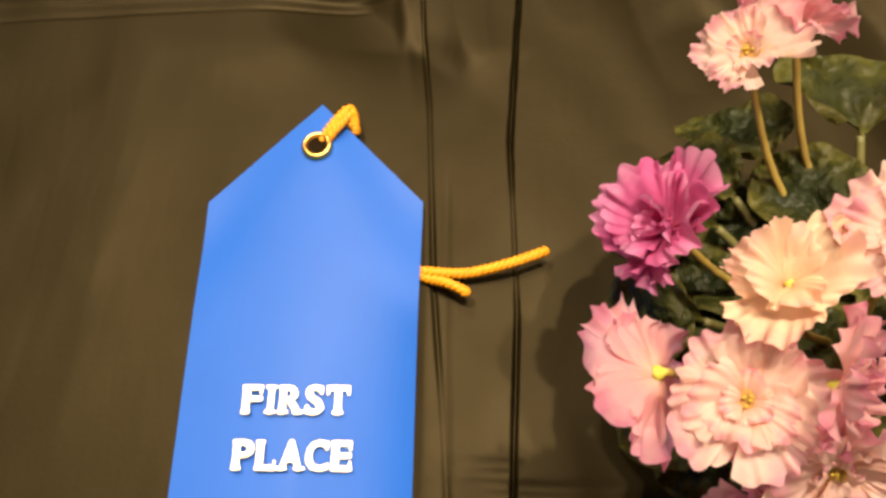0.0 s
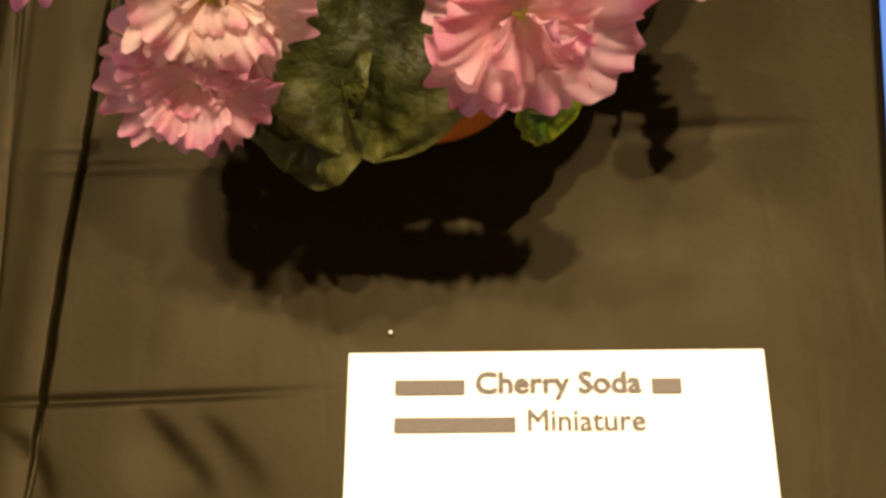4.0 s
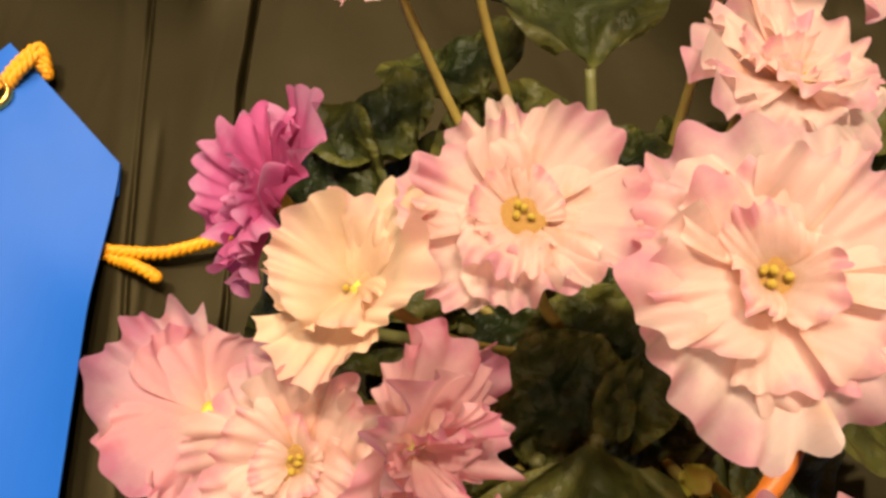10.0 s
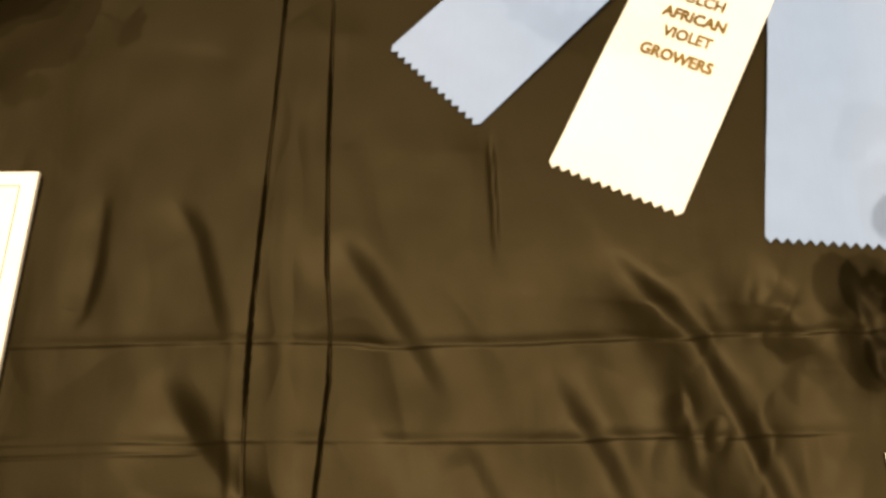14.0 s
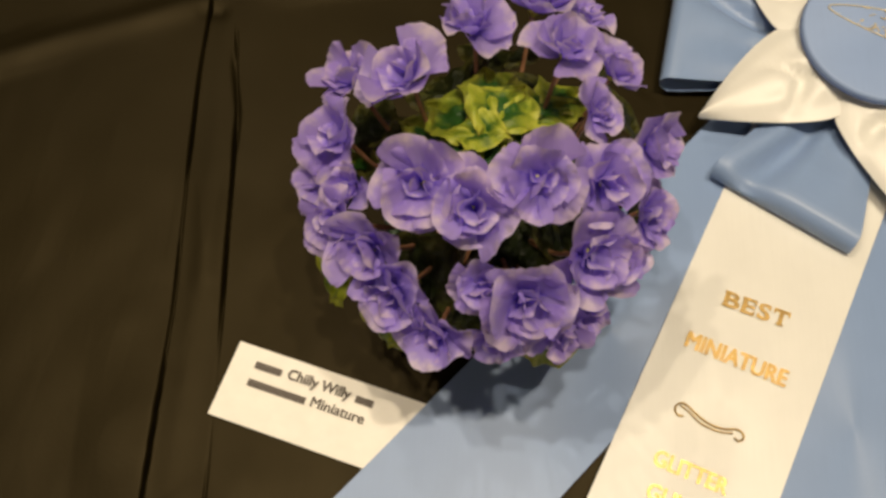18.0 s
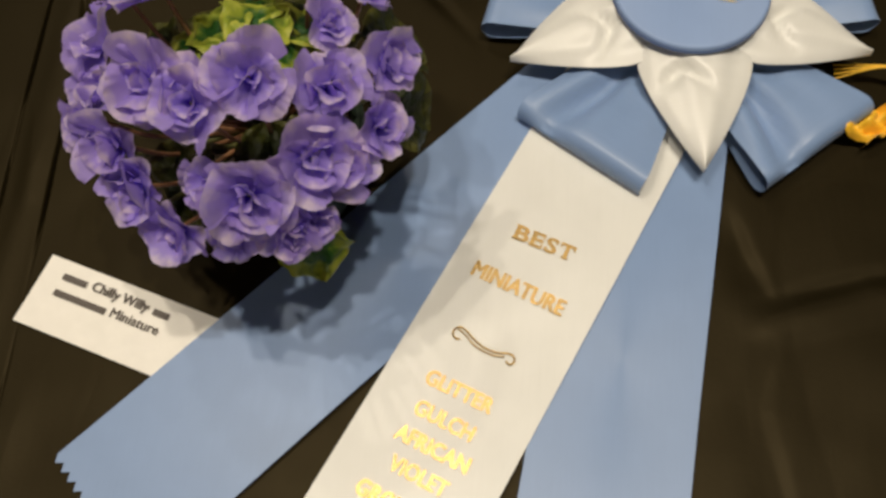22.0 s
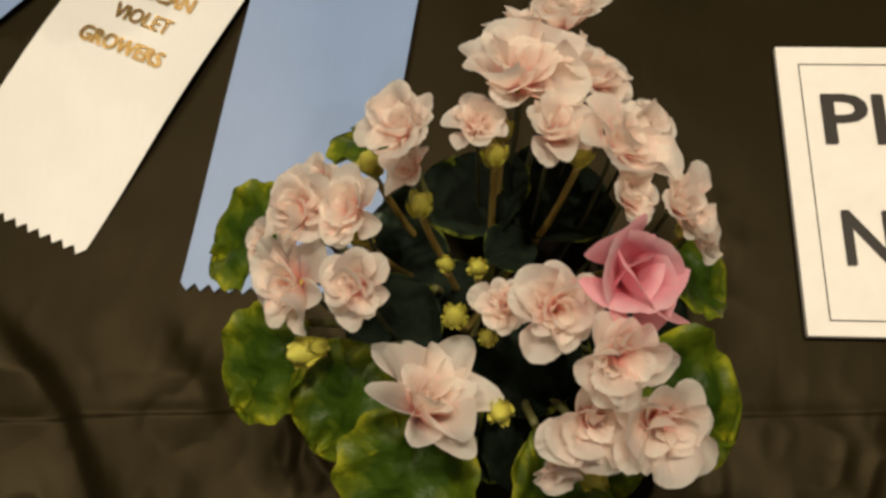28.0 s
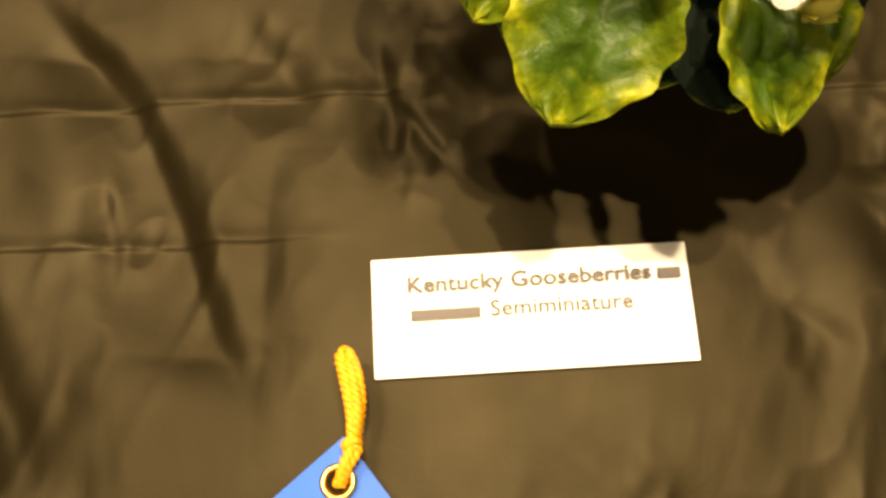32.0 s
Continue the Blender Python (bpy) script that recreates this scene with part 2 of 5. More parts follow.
M_EYE = plain("yellow_anthers", (0.52, 0.36, 0.05), 0.55, 0.0, 0.3, 800, 0.6)
M_AMBER = plain("amber_flower_eye", (0.40, 0.21, 0.06), 0.6, 0.0, 0.45, 900, 0.6)
M_PINK = petal_mat("pale_pink_petal", (0.78, 0.48, 0.28), (0.93, 0.72, 0.66), (0.82, 0.42, 0.52), 0.64, 0.08, 0.55)
M_ROSE = petal_mat("rose_pink_petal", (0.92, 0.68, 0.60), (0.90, 0.56, 0.60), (0.80, 0.32, 0.46), 0.70, 0.06, 0.5)
M_MAGENTA = petal_mat("magenta_petal", (0.60, 0.10, 0.25), (0.66, 0.14, 0.36), (0.72, 0.30, 0.52), 0.52)
M_CREAM = petal_mat("cream_petal", (0.80, 0.58, 0.36), (0.90, 0.68, 0.50), (0.86, 0.54, 0.47), 0.52)
M_LILAC = petal_mat("lavender_petal", (0.20, 0.11, 0.74), (0.52, 0.40, 0.91), (0.86, 0.74, 0.93), 0.58)
M_VIOLET = petal_mat("deep_purple_petal", (0.10, 0.02, 0.20), (0.10, 0.03, 0.24), (0.2, 0.1, 0.35))
M_BLUSH = petal_mat("blush_white_petal", (0.96, 0.52, 0.45), (0.98, 0.89, 0.82), (0.98, 0.96, 0.89), 0.66, 0.0, 0.2, 0.5)
M_TULIP = petal_mat("bright_pink_petal", (0.84, 0.28, 0.34), (0.95, 0.50, 0.58), (0.96, 0.66, 0.70), 0.54, 0.02, 0.4)
M_LEAF = leaf_mat("dark_green_leaf", (0.014, 0.021, 0.005), (0.034, 0.039, 0.008), (0.095, 0.090, 0.018), 0.50, 0.48, 0.36, 0.1, 0.35)
M_LEAFLIGHT = leaf_mat("olive_leaf", (0.030, 0.034, 0.008), (0.050, 0.052, 0.012), (0.095, 0.090, 0.022), 0.55, 0.45, 0.36, 0.12, 0.22)
M_VARI = leaf_mat("variegated_leaf", (0.022, 0.085, 0.012), (0.27, 0.32, 0.03), (0.52, 0.51, 0.08), 0.46, 0.45, 0.30)
M_GOOSE = leaf_mat("yellow_edged_leaf", (0.040, 0.082, 0.005), (0.125, 0.165, 0.007), (0.33, 0.34, 0.018), 0.66, 0.45, 0.34, 0.25)
M_WALL = plain("cream_wall_paint", (0.30, 0.26, 0.21), 0.9, 0.0, 0.05, 3, 0.1, 200)
M_CEIL = plain("white_ceiling", (0.42, 0.39, 0.34), 0.95, 0.0, 0.04, 4, 0.2, 150)
M_FLOOR = plain("brown_carpet", (0.12, 0.09, 0.06), 0.95, 0.0, 0.3, 30, 0.6, 300)
M_WOOD = plain("table_laminate", (0.35, 0.25, 0.15), 0.5, 0.0, 0.2, 12, 0.2)
M_METAL = plain("chrome", (0.7, 0.68, 0.64), 0.2, 1.0, 0.1, 300, 0.1)
M_HOLE = plain("shaded_cloth", (0.010, 0.007, 0.003), 0.95, 0.0, 0.2, 300, 0, 1500, 0.05)
M_BLACK = plain("black_lacquer", (0.012, 0.011, 0.01), 0.35, 0.0, 0.3, 300, 0.1)

# ---- building helpers ----
def mesh_from(name, verts, faces, material=None, smooth=True):
    me = bpy.data.meshes.new(name)
    me.from_pydata(verts, [], faces)
    if material:
        me.materials.append(material)
    if smooth:
        me.polygons.foreach_set("use_smooth", [True] * len(me.polygons))
    me.update()
    return me


def part(name, me, parent=None, m=None, label="", material=None):
    """Links a mesh as one object under a thing or a part, placed in its parent's space."""
    ob = new(name, me)
    if material and not me.materials:
        me.materials.append(material)
    if parent:
        ob.parent = parent
    if m is not None:
        ob.matrix_basis = m
    if label:
        ob["label"] = label
    return ob


def thing(name, label, category, m=None, group="", kind=""):
    ob = new(name)
    ob.empty_display_size = 0.01
    if m is not None:
        ob.matrix_basis = m
    return tagged(ob, label, category, group, kind)


def grid_mesh(name, nu, nv, fn, material=None, close_v=False, thick=0.0):
    """fn(u, v) with u, v from 0 to 1 gives a place; thick adds an underside that far below, with its rims."""
    verts = [Vector(fn(i / nu, j / nv)) for i in range(nu + 1) for j in range(nv + 1)]
    row = nv + 1
    faces = [(i * row + j, (i + 1) * row + j, (i + 1) * row + j + 1, i * row + j + 1) for i in range(nu) for j in range(nv)]
    if thick:
        n = len(verts)
        verts += [v - Vector((0, 0, thick)) for v in verts]
        faces += [tuple(n + k for k in reversed(f)) for f in faces]
        rim = [i * row for i in range(nu + 1)] + [nu * row + j for j in range(1, row)] + [i * row + nv for i in range(nu - 1, -1, -1)] + [j for j in range(nv - 1, 0, -1)]
        base, count = len(verts), len(rim)
        verts += [verts[i] for i in rim] + [verts[i + n] for i in rim]
        for k in range(count):
            nxt = (k + 1) % count
            faces.append((base + k, base + count + k, base + count + nxt, base + nxt))
    return mesh_from(name, [tuple(v) for v in verts], faces, material)


def lathe(name, profile, material, seg=40):
    verts = [(r * math.cos(2 * math.pi * k / seg), r * math.sin(2 * math.pi * k / seg), z) for r, z in profile for k in range(seg)]
    faces = [(i * seg + k, i * seg + (k + 1) % seg, (i + 1) * seg + (k + 1) % seg, (i + 1) * seg + k) for i in range(len(profile) - 1) for k in range(seg)]
    return mesh_from(name, verts, faces, material)


def tube(name, pts, radius, material, seg=8, taper=1.0, twist=0.0, offset=0.0, phase=0.0):
    """A round rod along pts; with offset and twist it winds round the line like a strand."""
    pts = [Vector(p) for p in pts]
    fine = []
    for k in range(len(pts) - 1):
        a, b, c, d = pts[max(k - 1, 0)], pts[k], pts[k + 1], pts[min(k + 2, len(pts) - 1)]
        steps = 6 if not twist else max(4, int((c - b).length / 0.0008))
        for s in range(steps):
            t = s / steps
            fine.append(0.5 * ((2 * b) + (c - a) * t + (2 * a - 5 * b + 4 * c - d) * t * t + (3 * b - a - 3 * c + d) * t ** 3))
    fine.append(pts[-1])
    verts, run = [], 0.0
    for k, p in enumerate(fine):
        along = (fine[min(k + 1, len(fine) - 1)] - fine[max(k - 1, 0)]).normalized()
        run += (p - fine[k - 1]).length if k else 0
        side = along.cross(Vector((0, 0, 1)))
        side = side.normalized() if side.length > 1e-4 else Vector((1, 0, 0))
        up = side.cross(along).normalized()
        ang = twist * run + phase
        mid = p + offset * (math.cos(ang) * side + math.sin(ang) * up)
        r = radius * (1 + (taper - 1) * k / (len(fine) - 1))
        verts += [tuple(mid + r * (math.cos(2 * math.pi * j / seg) * side + math.sin(2 * math.pi * j / seg) * up)) for j in range(seg)]
    faces = [(i * seg + j, (i + 1) * seg + j, (i + 1) * seg + (j + 1) % seg, i * seg + (j + 1) % seg) for i in range(len(fine) - 1) for j in range(seg)]
    faces += [tuple(range(seg)), tuple(reversed(range((len(fine) - 1) * seg, len(fine) * seg)))]
    return mesh_from(name, verts, faces, material)


def box_mesh(name, x0, y0, z0, x1, y1, z1, material, bevel=0.0):
    bm = bmesh.new()
    bmesh.ops.create_cube(bm, size=1)
    for v in bm.verts:
        v.co = Vector((x0 + (v.co.x + 0.5) * (x1 - x0), y0 + (v.co.y + 0.5) * (y1 - y0), z0 + (v.co.z + 0.5) * (z1 - z0)))
    if bevel:
        bmesh.ops.bevel(bm, geom=bm.edges[:], offset=bevel, segments=2, profile=0.6, affect="EDGES")
    me = bpy.data.meshes.new(name)
    bm.to_mesh(me)
    bm.free()
    me.materials.append(material)
    return me


def text_mesh(body, width, height, material, bold=0.0, depth=0.00004, slant=0.0):
    """Letters from x = 0 to width, baseline y = 0, capital height as given."""
    cu = bpy.data.curves.new("letters", "FONT")
    cu.body, cu.size, cu.resolution_u, cu.shear = body, 1.0, 3, slant
    ob = new("letters", cu)
    bpy.context.view_layer.update()
    me = bpy.data.meshes.new_from_object(ob.evaluated_get(bpy.context.evaluated_depsgraph_get()))
    bpy.data.objects.remove(ob)
    bpy.data.curves.remove(cu)
    co = np.empty(len(me.vertices) * 3)
    me.vertices.foreach_get("co", co)
    co = co.reshape(-1, 3)
    lo, hi = co[:, 0].min(), co[:, 0].max()
    co[:, 0] = (co[:, 0] - lo) / (hi - lo) * width
    co[:, 1] *= height / 0.69
    co[:, 2] = depth
    faces = [tuple(p.vertices) for p in me.polygons]
    bpy.data.meshes.remove(me)
    verts, out = [], []
    shifts = [(0.0, 0.0)] if not bold else [(bold * a, bold * b) for a, b in ((-1, -0.6), (-0.5, 0.6), (0, -0.6), (0.5, 0.6), (1, 0))]
    for k, (sx, sy) in enumerate(shifts):
        n = len(verts)
        verts += [(x + sx * height, y + sy * height, z + 0.000004 * k) for x, y, z in co.tolist()]
        out += [tuple(i + n for i in f) for f in faces]
    return mesh_from("letters", verts, out, material, False)


# feet of the letters that carry serifs: where a stroke meets the baseline and the top, as shares of the letter's width
FEET = {"F": ((0.16,), (0.16,)), "I": ((0.5,), (0.5,)), "R": ((0.16, 0.84), (0.16,)), "S": ((), ()), "T": ((0.5,), ()), "P": ((0.16,), (0.16,)), "L": ((0.16,), (0.16,)), "A": ((0.10, 0.90), ()), "C": ((), ()), "E": ((0.16,), (0.16,)), "B": ((0.16,), (0.16,))}
ENDS = {"T": ((0.04, -1), (0.96, -1)), "F": ((0.93, -1),), "E": ((0.93, -1), (0.93, 1)), "L": ((0.93, 1),), "S": ((0.88, -1), (0.12, 1)), "C": ((0.90, -1),)}


def serif_mesh(word, width, height, material, bold):
    """A word in heavy letters with slab serifs, from x = 0 to width."""
    shares = [{"I": 0.5, "S": 0.8, "F": 0.85, "E": 0.85, "L": 0.85, "P": 0.88}.get(c, 1.0) for c in word]
    unit = width / (sum(shares) + 0.16 * (len(word) - 1))
    verts, faces, x = [], [], 0.0

    def slab(x0, y0, x1, y1):
        n = len(verts)
        verts.extend(((x0, y0, 0.00007), (x1, y0, 0.00007), (x1, y1, 0.00007), (x0, y1, 0.00007)))
        faces.append((n, n + 1, n + 2, n + 3))

    for c, share in zip(word, shares):
        w = share * unit
        glyph = text_mesh(c, w * (0.28 if c == "I" else 0.92), height, material, bold)
        n, dx = len(verts), w * (0.36 if c == "I" else 0.04)
        verts.extend((v.co.x + x + dx, v.co.y, v.co.z) for v in glyph.vertices)
        faces.extend(tuple(i + n for i in p.vertices) for p in glyph.polygons)
        bpy.data.meshes.remove(glyph)
        reach, thick = (0.5 if c == "I" else 0.24) * w, 0.11 * height
        for share_x in FEET[c][0]:
            slab(x + share_x * w - reach, 0, x + share_x * w + reach, thick)
        for share_x in FEET[c][1]:
            slab(x + share_x * w - reach, height - thick, x + share_x * w + reach, height)
        for share_x, way in ENDS.get(c, ()):
            y0 = height if way < 0 else 0.0
            slab(x + share_x * w - 0.06 * w, min(y0, y0 + way * 0.32 * height), x + share_x * w + 0.06 * w, max(y0, y0 + way * 0.32 * height))
        x += w + 0.16 * unit
    return mesh_from("letters", verts, faces, material, False)


def along(x0, y0, x1, y1, z=0.0):
    """A frame whose x runs from the first place to the second; also the length."""
    return pose(x0, y0, z, 0, 0, math.degrees(math.atan2(y1 - y0, x1 - x0))), math.hypot(x1 - x0, y1 - y0)


def CLOTH_FOLDS():
    crease(((0.0338, 0.2143), (-0.1944, 0.2039)), 0.0006, 0.00060, 0.05, 0.12, 0.0, 4.0)
    crease(((0.1998, 0.2241), (0.0182, 0.2125)), 0.0006, 0.00060, 0.05, 0.12, 0.0, 4.0)
    crease(((0.1954, 0.1893), (-0.1817, 0.1704)), 0.0006, 0.00048, 0.05, 0.12, 0.0, 4.0)
    crease(((0.3621, 0.2294), (0.2834, 0.2254)), 0.0006, 0.00060, 0.05, 0.12, 0.0, 4.0)
    crease(((-0.0109, 0.0513), (0.0581, 0.0544)), 0.0007, -0.0008, 0.08, 0.12, 0.0)
    crease(((-0.0118, 0.0554), (0.0181, 0.0571)), 0.0008, -0.0009, 0.1, 0.12, 0.0)
    crease(((-0.0110, 0.0079), (0.0671, 0.0143)), 0.0007, -0.0008, 0.08, 0.12, 0.0)
    crease(((0.1351, 0.0175), (0.1638, 0.0188)), 0.0009, -0.0008, 0.1, 0.12, 0.0)
    crease(((0.1023, 0.0595), (0.1570, 0.0629)), 0.0008, 0.0005, 0.2, 0.12, 0.0)
    crease(((-0.2187, 0.1585), (-0.0232, 0.1761)), 0.0006, -0.0004, 0.05, 0.12, 0.0)
    crease(((-0.0300, 0.5750), (-0.0285, 0.5464), (-0.0275, 0.5061), (-0.0245, 0.4600), (-0.0208, 0.4107), (-0.0180, 0.3284), (-0.0166, 0.2600), (-0.0159, 0.2250), (-0.0146, 0.2000), (-0.0119, 0.1659), (-0.0090, 0.1450), (-0.0050, 0.0973), (-0.0018, 0.0720), (0.0015, 0.0451), (0.0042, 0.0234), (0.0060, -0.0085), (0.0075, -0.0300)), 0.00085, -0.007, 0.03, 0.06, 0.0, 1.0, True)
    crease(((-0.0172, 0.5300), (-0.0108, 0.4887), (-0.0088, 0.4666), (-0.0066, 0.4376), (-0.0030, 0.4000), (0.0012, 0.3445), (0.0041, 0.2952), (0.0085, 0.2400), (0.0118, 0.2173), (0.0128, 0.2000), (0.0119, 0.1668), (0.0112, 0.1351), (0.0143, 0.0900), (0.0145, 0.0637), (0.0149, 0.0329), (0.0157, 0.0093), (0.0160, -0.0300)), 0.00078, -0.007, 0.03, 0.06, 0.0, 1.0, True)
    crease(((-0.0236, 0.5750), (-0.0197, 0.5464), (-0.0181, 0.5061), (-0.0156, 0.4600), (-0.0119, 0.4107), (-0.0084, 0.3284), (-0.0063, 0.2600), (-0.0037, 0.2250), (-0.0014, 0.2000), (0.0004, 0.1659), (0.0015, 0.1450), (0.0031, 0.0973), (0.0063, 0.0720), (0.0080, 0.0451), (0.0095, 0.0234), (0.0108, -0.0085), (0.0118, -0.0300)), 0.0045, 0.0011, 0.06, 0.3, 0.0, 1.0)
    crease(((-0.0201, 0.2250), (-0.0188, 0.2000), (-0.0161, 0.1659), (-0.0132, 0.1450), (-0.0092, 0.0973), (-0.0060, 0.0720), (-0.0027, 0.0451), (0.0000, 0.0234), (0.0018, -0.0085), (0.0033, -0.0300)), 0.002, 0.0007, 0.2, 0.3, 0.0, 1.0)
    crease(((-0.0038, 0.1302), (-0.0018, 0.0829), (0.0011, 0.0451), (0.0031, 0.0123)), 0.0012, -0.002, 0.1, 0.1, 0.03)
    crease(((-0.0172, 0.5191), (-0.0104, 0.4887), (-0.0088, 0.4666)), 0.0009, -0.0012, 0.2, 0.05, 0.03)
    crease(((0.1993, 0.2018), (0.2013, 0.1839)), 0.002, 0.0012, 0.2, 0.2, 0.0)
    crease(((-0.1332, 0.4965), (-0.0841, 0.5196), (-0.0204, 0.5438)), 0.006, 0.0055, 0.2, 0.2, 0.0)
    crease(((-0.0360, 0.5355), (-0.0182, 0.5328)), 0.004, -0.0016, 0.3, 0.2, 0.03)
    crease(((-0.0200, 0.5417), (0.0598, 0.5547)), 0.005, 0.0024, 0.3, 0.2, 0.0)
    crease(((0.0860, 0.5590), (0.1111, 0.5376), (0.1474, 0.4956)), 0.0026, -0.0018, 0.2, 0.2, 0.03)
    crease(((0.2312, 0.4453), (0.2394, 0.4237), (0.2493, 0.4034)), 0.0036, -0.00132, 0.4, 0.3, 0.0, 5.0)
    crease(((0.2353, 0.3955), (0.2794, 0.4127), (0.3399, 0.4244)), 0.006, 0.003, 0.3, 0.3, 0.0)
    crease(((0.2353, 0.4046), (0.2799, 0.4197), (0.3409, 0.4328)), 0.0045, -0.00156, 0.4, 0.3, 0.0, 5.0)
    crease(((0.2492, 0.3989), (0.2428, 0.3701), (0.2562, 0.3131)), 0.0036, -0.00084, 0.4, 0.3, 0.0, 5.0)
    crease(((0.0072, 0.0060), (0.0158, 0.0008), (0.0220, -0.0078)), 0.00216, -0.00096, 0.4, 0.3, 0.0, 5.0)
    crease(((0.0313, 0.0115), (0.0410, 0.0026), (0.0501, -0.0058)), 0.00216, -0.00096, 0.4, 0.3, 0.0, 5.0)
    crease(((0.0419, 0.0109), (0.0512, 0.0021), (0.0591, -0.0055)), 0.00216, -0.00096, 0.4, 0.3, 0.0, 5.0)
    crease(((-0.0005, 0.0057), (0.0048, -0.0014), (0.0061, -0.0076)), 0.00216, -0.00096, 0.4, 0.3, 0.0, 5.0)
    crease(((0.0638, 0.3010), (0.0652, 0.2800), (0.0667, 0.2600), (0.0676, 0.2420)), 0.0009, -0.0030, 0.25, 0.06, 0.0, 1.0)
    crease(((-0.0551, 0.2708), (-0.0398, 0.2511), (-0.0290, 0.2253), (-0.0203, 0.2032)), 0.0052, -0.0024, 0.30, 0.5, 0.0, 2.6)
    crease(((-0.0464, 0.2024), (-0.0304, 0.1798), (-0.0165, 0.1643), (-0.0013, 0.1496), (0.0127, 0.1391)), 0.0075, -0.0042, 0.30, 0.5, 0.0, 2.6)
    crease(((0.0087, 0.2572), (0.0238, 0.2314), (0.0332, 0.2158), (0.0445, 0.1968), (0.0530, 0.1827)), 0.006, -0.0032, 0.30, 0.5, 0.0, 2.6)
    crease(((0.0852, 0.2740), (0.1010, 0.2522), (0.1195, 0.2341), (0.1355, 0.2200), (0.1445, 0.2040), (0.1530, 0.1840), (0.1605, 0.1660), (0.1695, 0.1490), (0.1765, 0.1360), (0.1830, 0.1260)), 0.0050, -0.0045, 0.30, 0.5, 0.0, 2.6)
    crease(((0.0814, 0.2086), (0.0912, 0.1901), (0.1023, 0.1745), (0.1129, 0.1559), (0.1229, 0.1383), (0.1276, 0.1264)), 0.006, -0.0032, 0.30, 0.5, 0.0, 2.6)
    crease(((0.1491, 0.2582), (0.1599, 0.2443), (0.1721, 0.2288), (0.1817, 0.2117)), 0.0055, -0.0027, 0.30, 0.5, 0.0, 2.6)
    crease(((-0.0784, 0.2703), (-0.0758, 0.2404), (-0.0765, 0.2216), (-0.0803, 0.2124)), 0.0028, -0.0016, 0.30, 0.5, 0.0, 2.6)
    crease(((0.0532, 0.1807), (0.0614, 0.1672), (0.0711, 0.1524)), 0.0045, -0.0014, 0.30, 0.5, 0.0, 2.6)
    crease(((0.0937, 0.2537), (0.1098, 0.2439), (0.1256, 0.2328), (0.1395, 0.2221)), 0.0034, -0.0015, 0.30, 0.5, 0.0, 2.6)
    crease(((0.1959, 0.2237), (0.2016, 0.2162), (0.2098, 0.2033)), 0.0013, -0.0012, 0.30, 0.5, 0.0, 2.6)
    crease(((0.1902, 0.2469), (0.1944, 0.2267), (0.1978, 0.2075), (0.1997, 0.1866)), 0.0024, -0.0021, 0.30, 0.5, 0.0, 2.6)
    crease(((0.2080, 0.1569), (0.2130, 0.1472), (0.2203, 0.1343)), 0.0035, -0.0019, 0.30, 0.5, 0.0, 2.6)
    crease(((0.2617, 0.1924), (0.2766, 0.1727), (0.2939, 0.1616)), 0.0042, -0.0016, 0.30, 0.5, 0.0, 2.6)
    crease(((0.3008, 0.2237), (0.3008, 0.2009)), 0.0028, -0.0014, 0.30, 0.5, 0.0, 2.6)
    crease(((0.1106, 0.1508), (0.1175, 0.1314)), 0.0028, -0.0014, 0.30, 0.5, 0.0, 2.6)
    crease(((0.1305, 0.2044), (0.1356, 0.1848), (0.1353, 0.1715)), 0.0021, -0.0008, 0.30, 0.5, 0.0, 2.6)
    crease(((0.2438, 0.1598), (0.2441, 0.1358)), 0.0021, -0.0008, 0.30, 0.5, 0.0, 2.6)
    for k in range(60):
        x, y, a, s = rng.uniform(0.12, 0.34), rng.uniform(0.11, 0.30), rng.normal(-1.25, 0.35), rng.uniform(0.010, 0.035)
        crease(((x, y), (x + s * math.cos(a), y + s * math.sin(a))), rng.uniform(0.0015, 0.0032), -rng.uniform(0.0002, 0.0009), 0.5, 0.5, 0.0, 4.0)
    for k in range(50):
        x, y, a, s = rng.uniform(-0.14, 0.38), rng.uniform(-0.04, 0.56), rng.normal(-1.2, 0.5), rng.uniform(0.02, 0.07)
        crease(((x, y), (x + s * math.cos(a), y + s * math.sin(a))), rng.uniform(0.003, 0.006), rng.choice((-1, 1)) * rng.uniform(0.0002, 0.0005), 0.5, 0.5, 0.0, 2.0)

# ---- room ----
X0, X1, Y0, Y1 = -3.2, 3.6, -2.6, 4.2
tagged(part("floor", box_mesh("floor", X0, Y0, TABLE_FLOOR - 0.1, X1, Y1, TABLE_FLOOR, M_FLOOR)), "brown carpet floor of the show room", "floor", kind="structure")
tagged(part("ceiling", box_mesh("ceiling", X0, Y0, CEILING, X1, Y1, CEILING + 0.1, M_CEIL)), "plain white ceiling with small lamps", "ceiling", kind="structure")
for wname, wx0, wy0, wx1, wy1 in (("wall_north", X0, Y1, X1, Y1 + 0.12), ("wall_south", X0, Y0 - 0.12, X1, Y0), ("wall_west", X0 - 0.12, Y0, X0, Y1), ("wall_east", X1, Y0, X1 + 0.12, Y1)):
    tagged(part(wname, box_mesh(wname, wx0, wy0, TABLE_FLOOR, wx1, wy1, CEILING, M_WALL)), "plain cream painted wall", "wall", kind="structure")
# a fixture for every lamp, none in view, the added southern fill included
for lx, ly, lw in LAMPS:
    cl = thing("unseen_ceiling_lamp", "unseen round recessed ceiling lamp with metal rim", "lamp", pose(lx, ly, CEILING), "ceiling lamps")
    part("rim", lathe("rim", ((0.05, -0.012), (0.066, -0.012), (0.072, 0), (0.046, 0), (0.05, -0.012)), M_METAL, 32), cl)

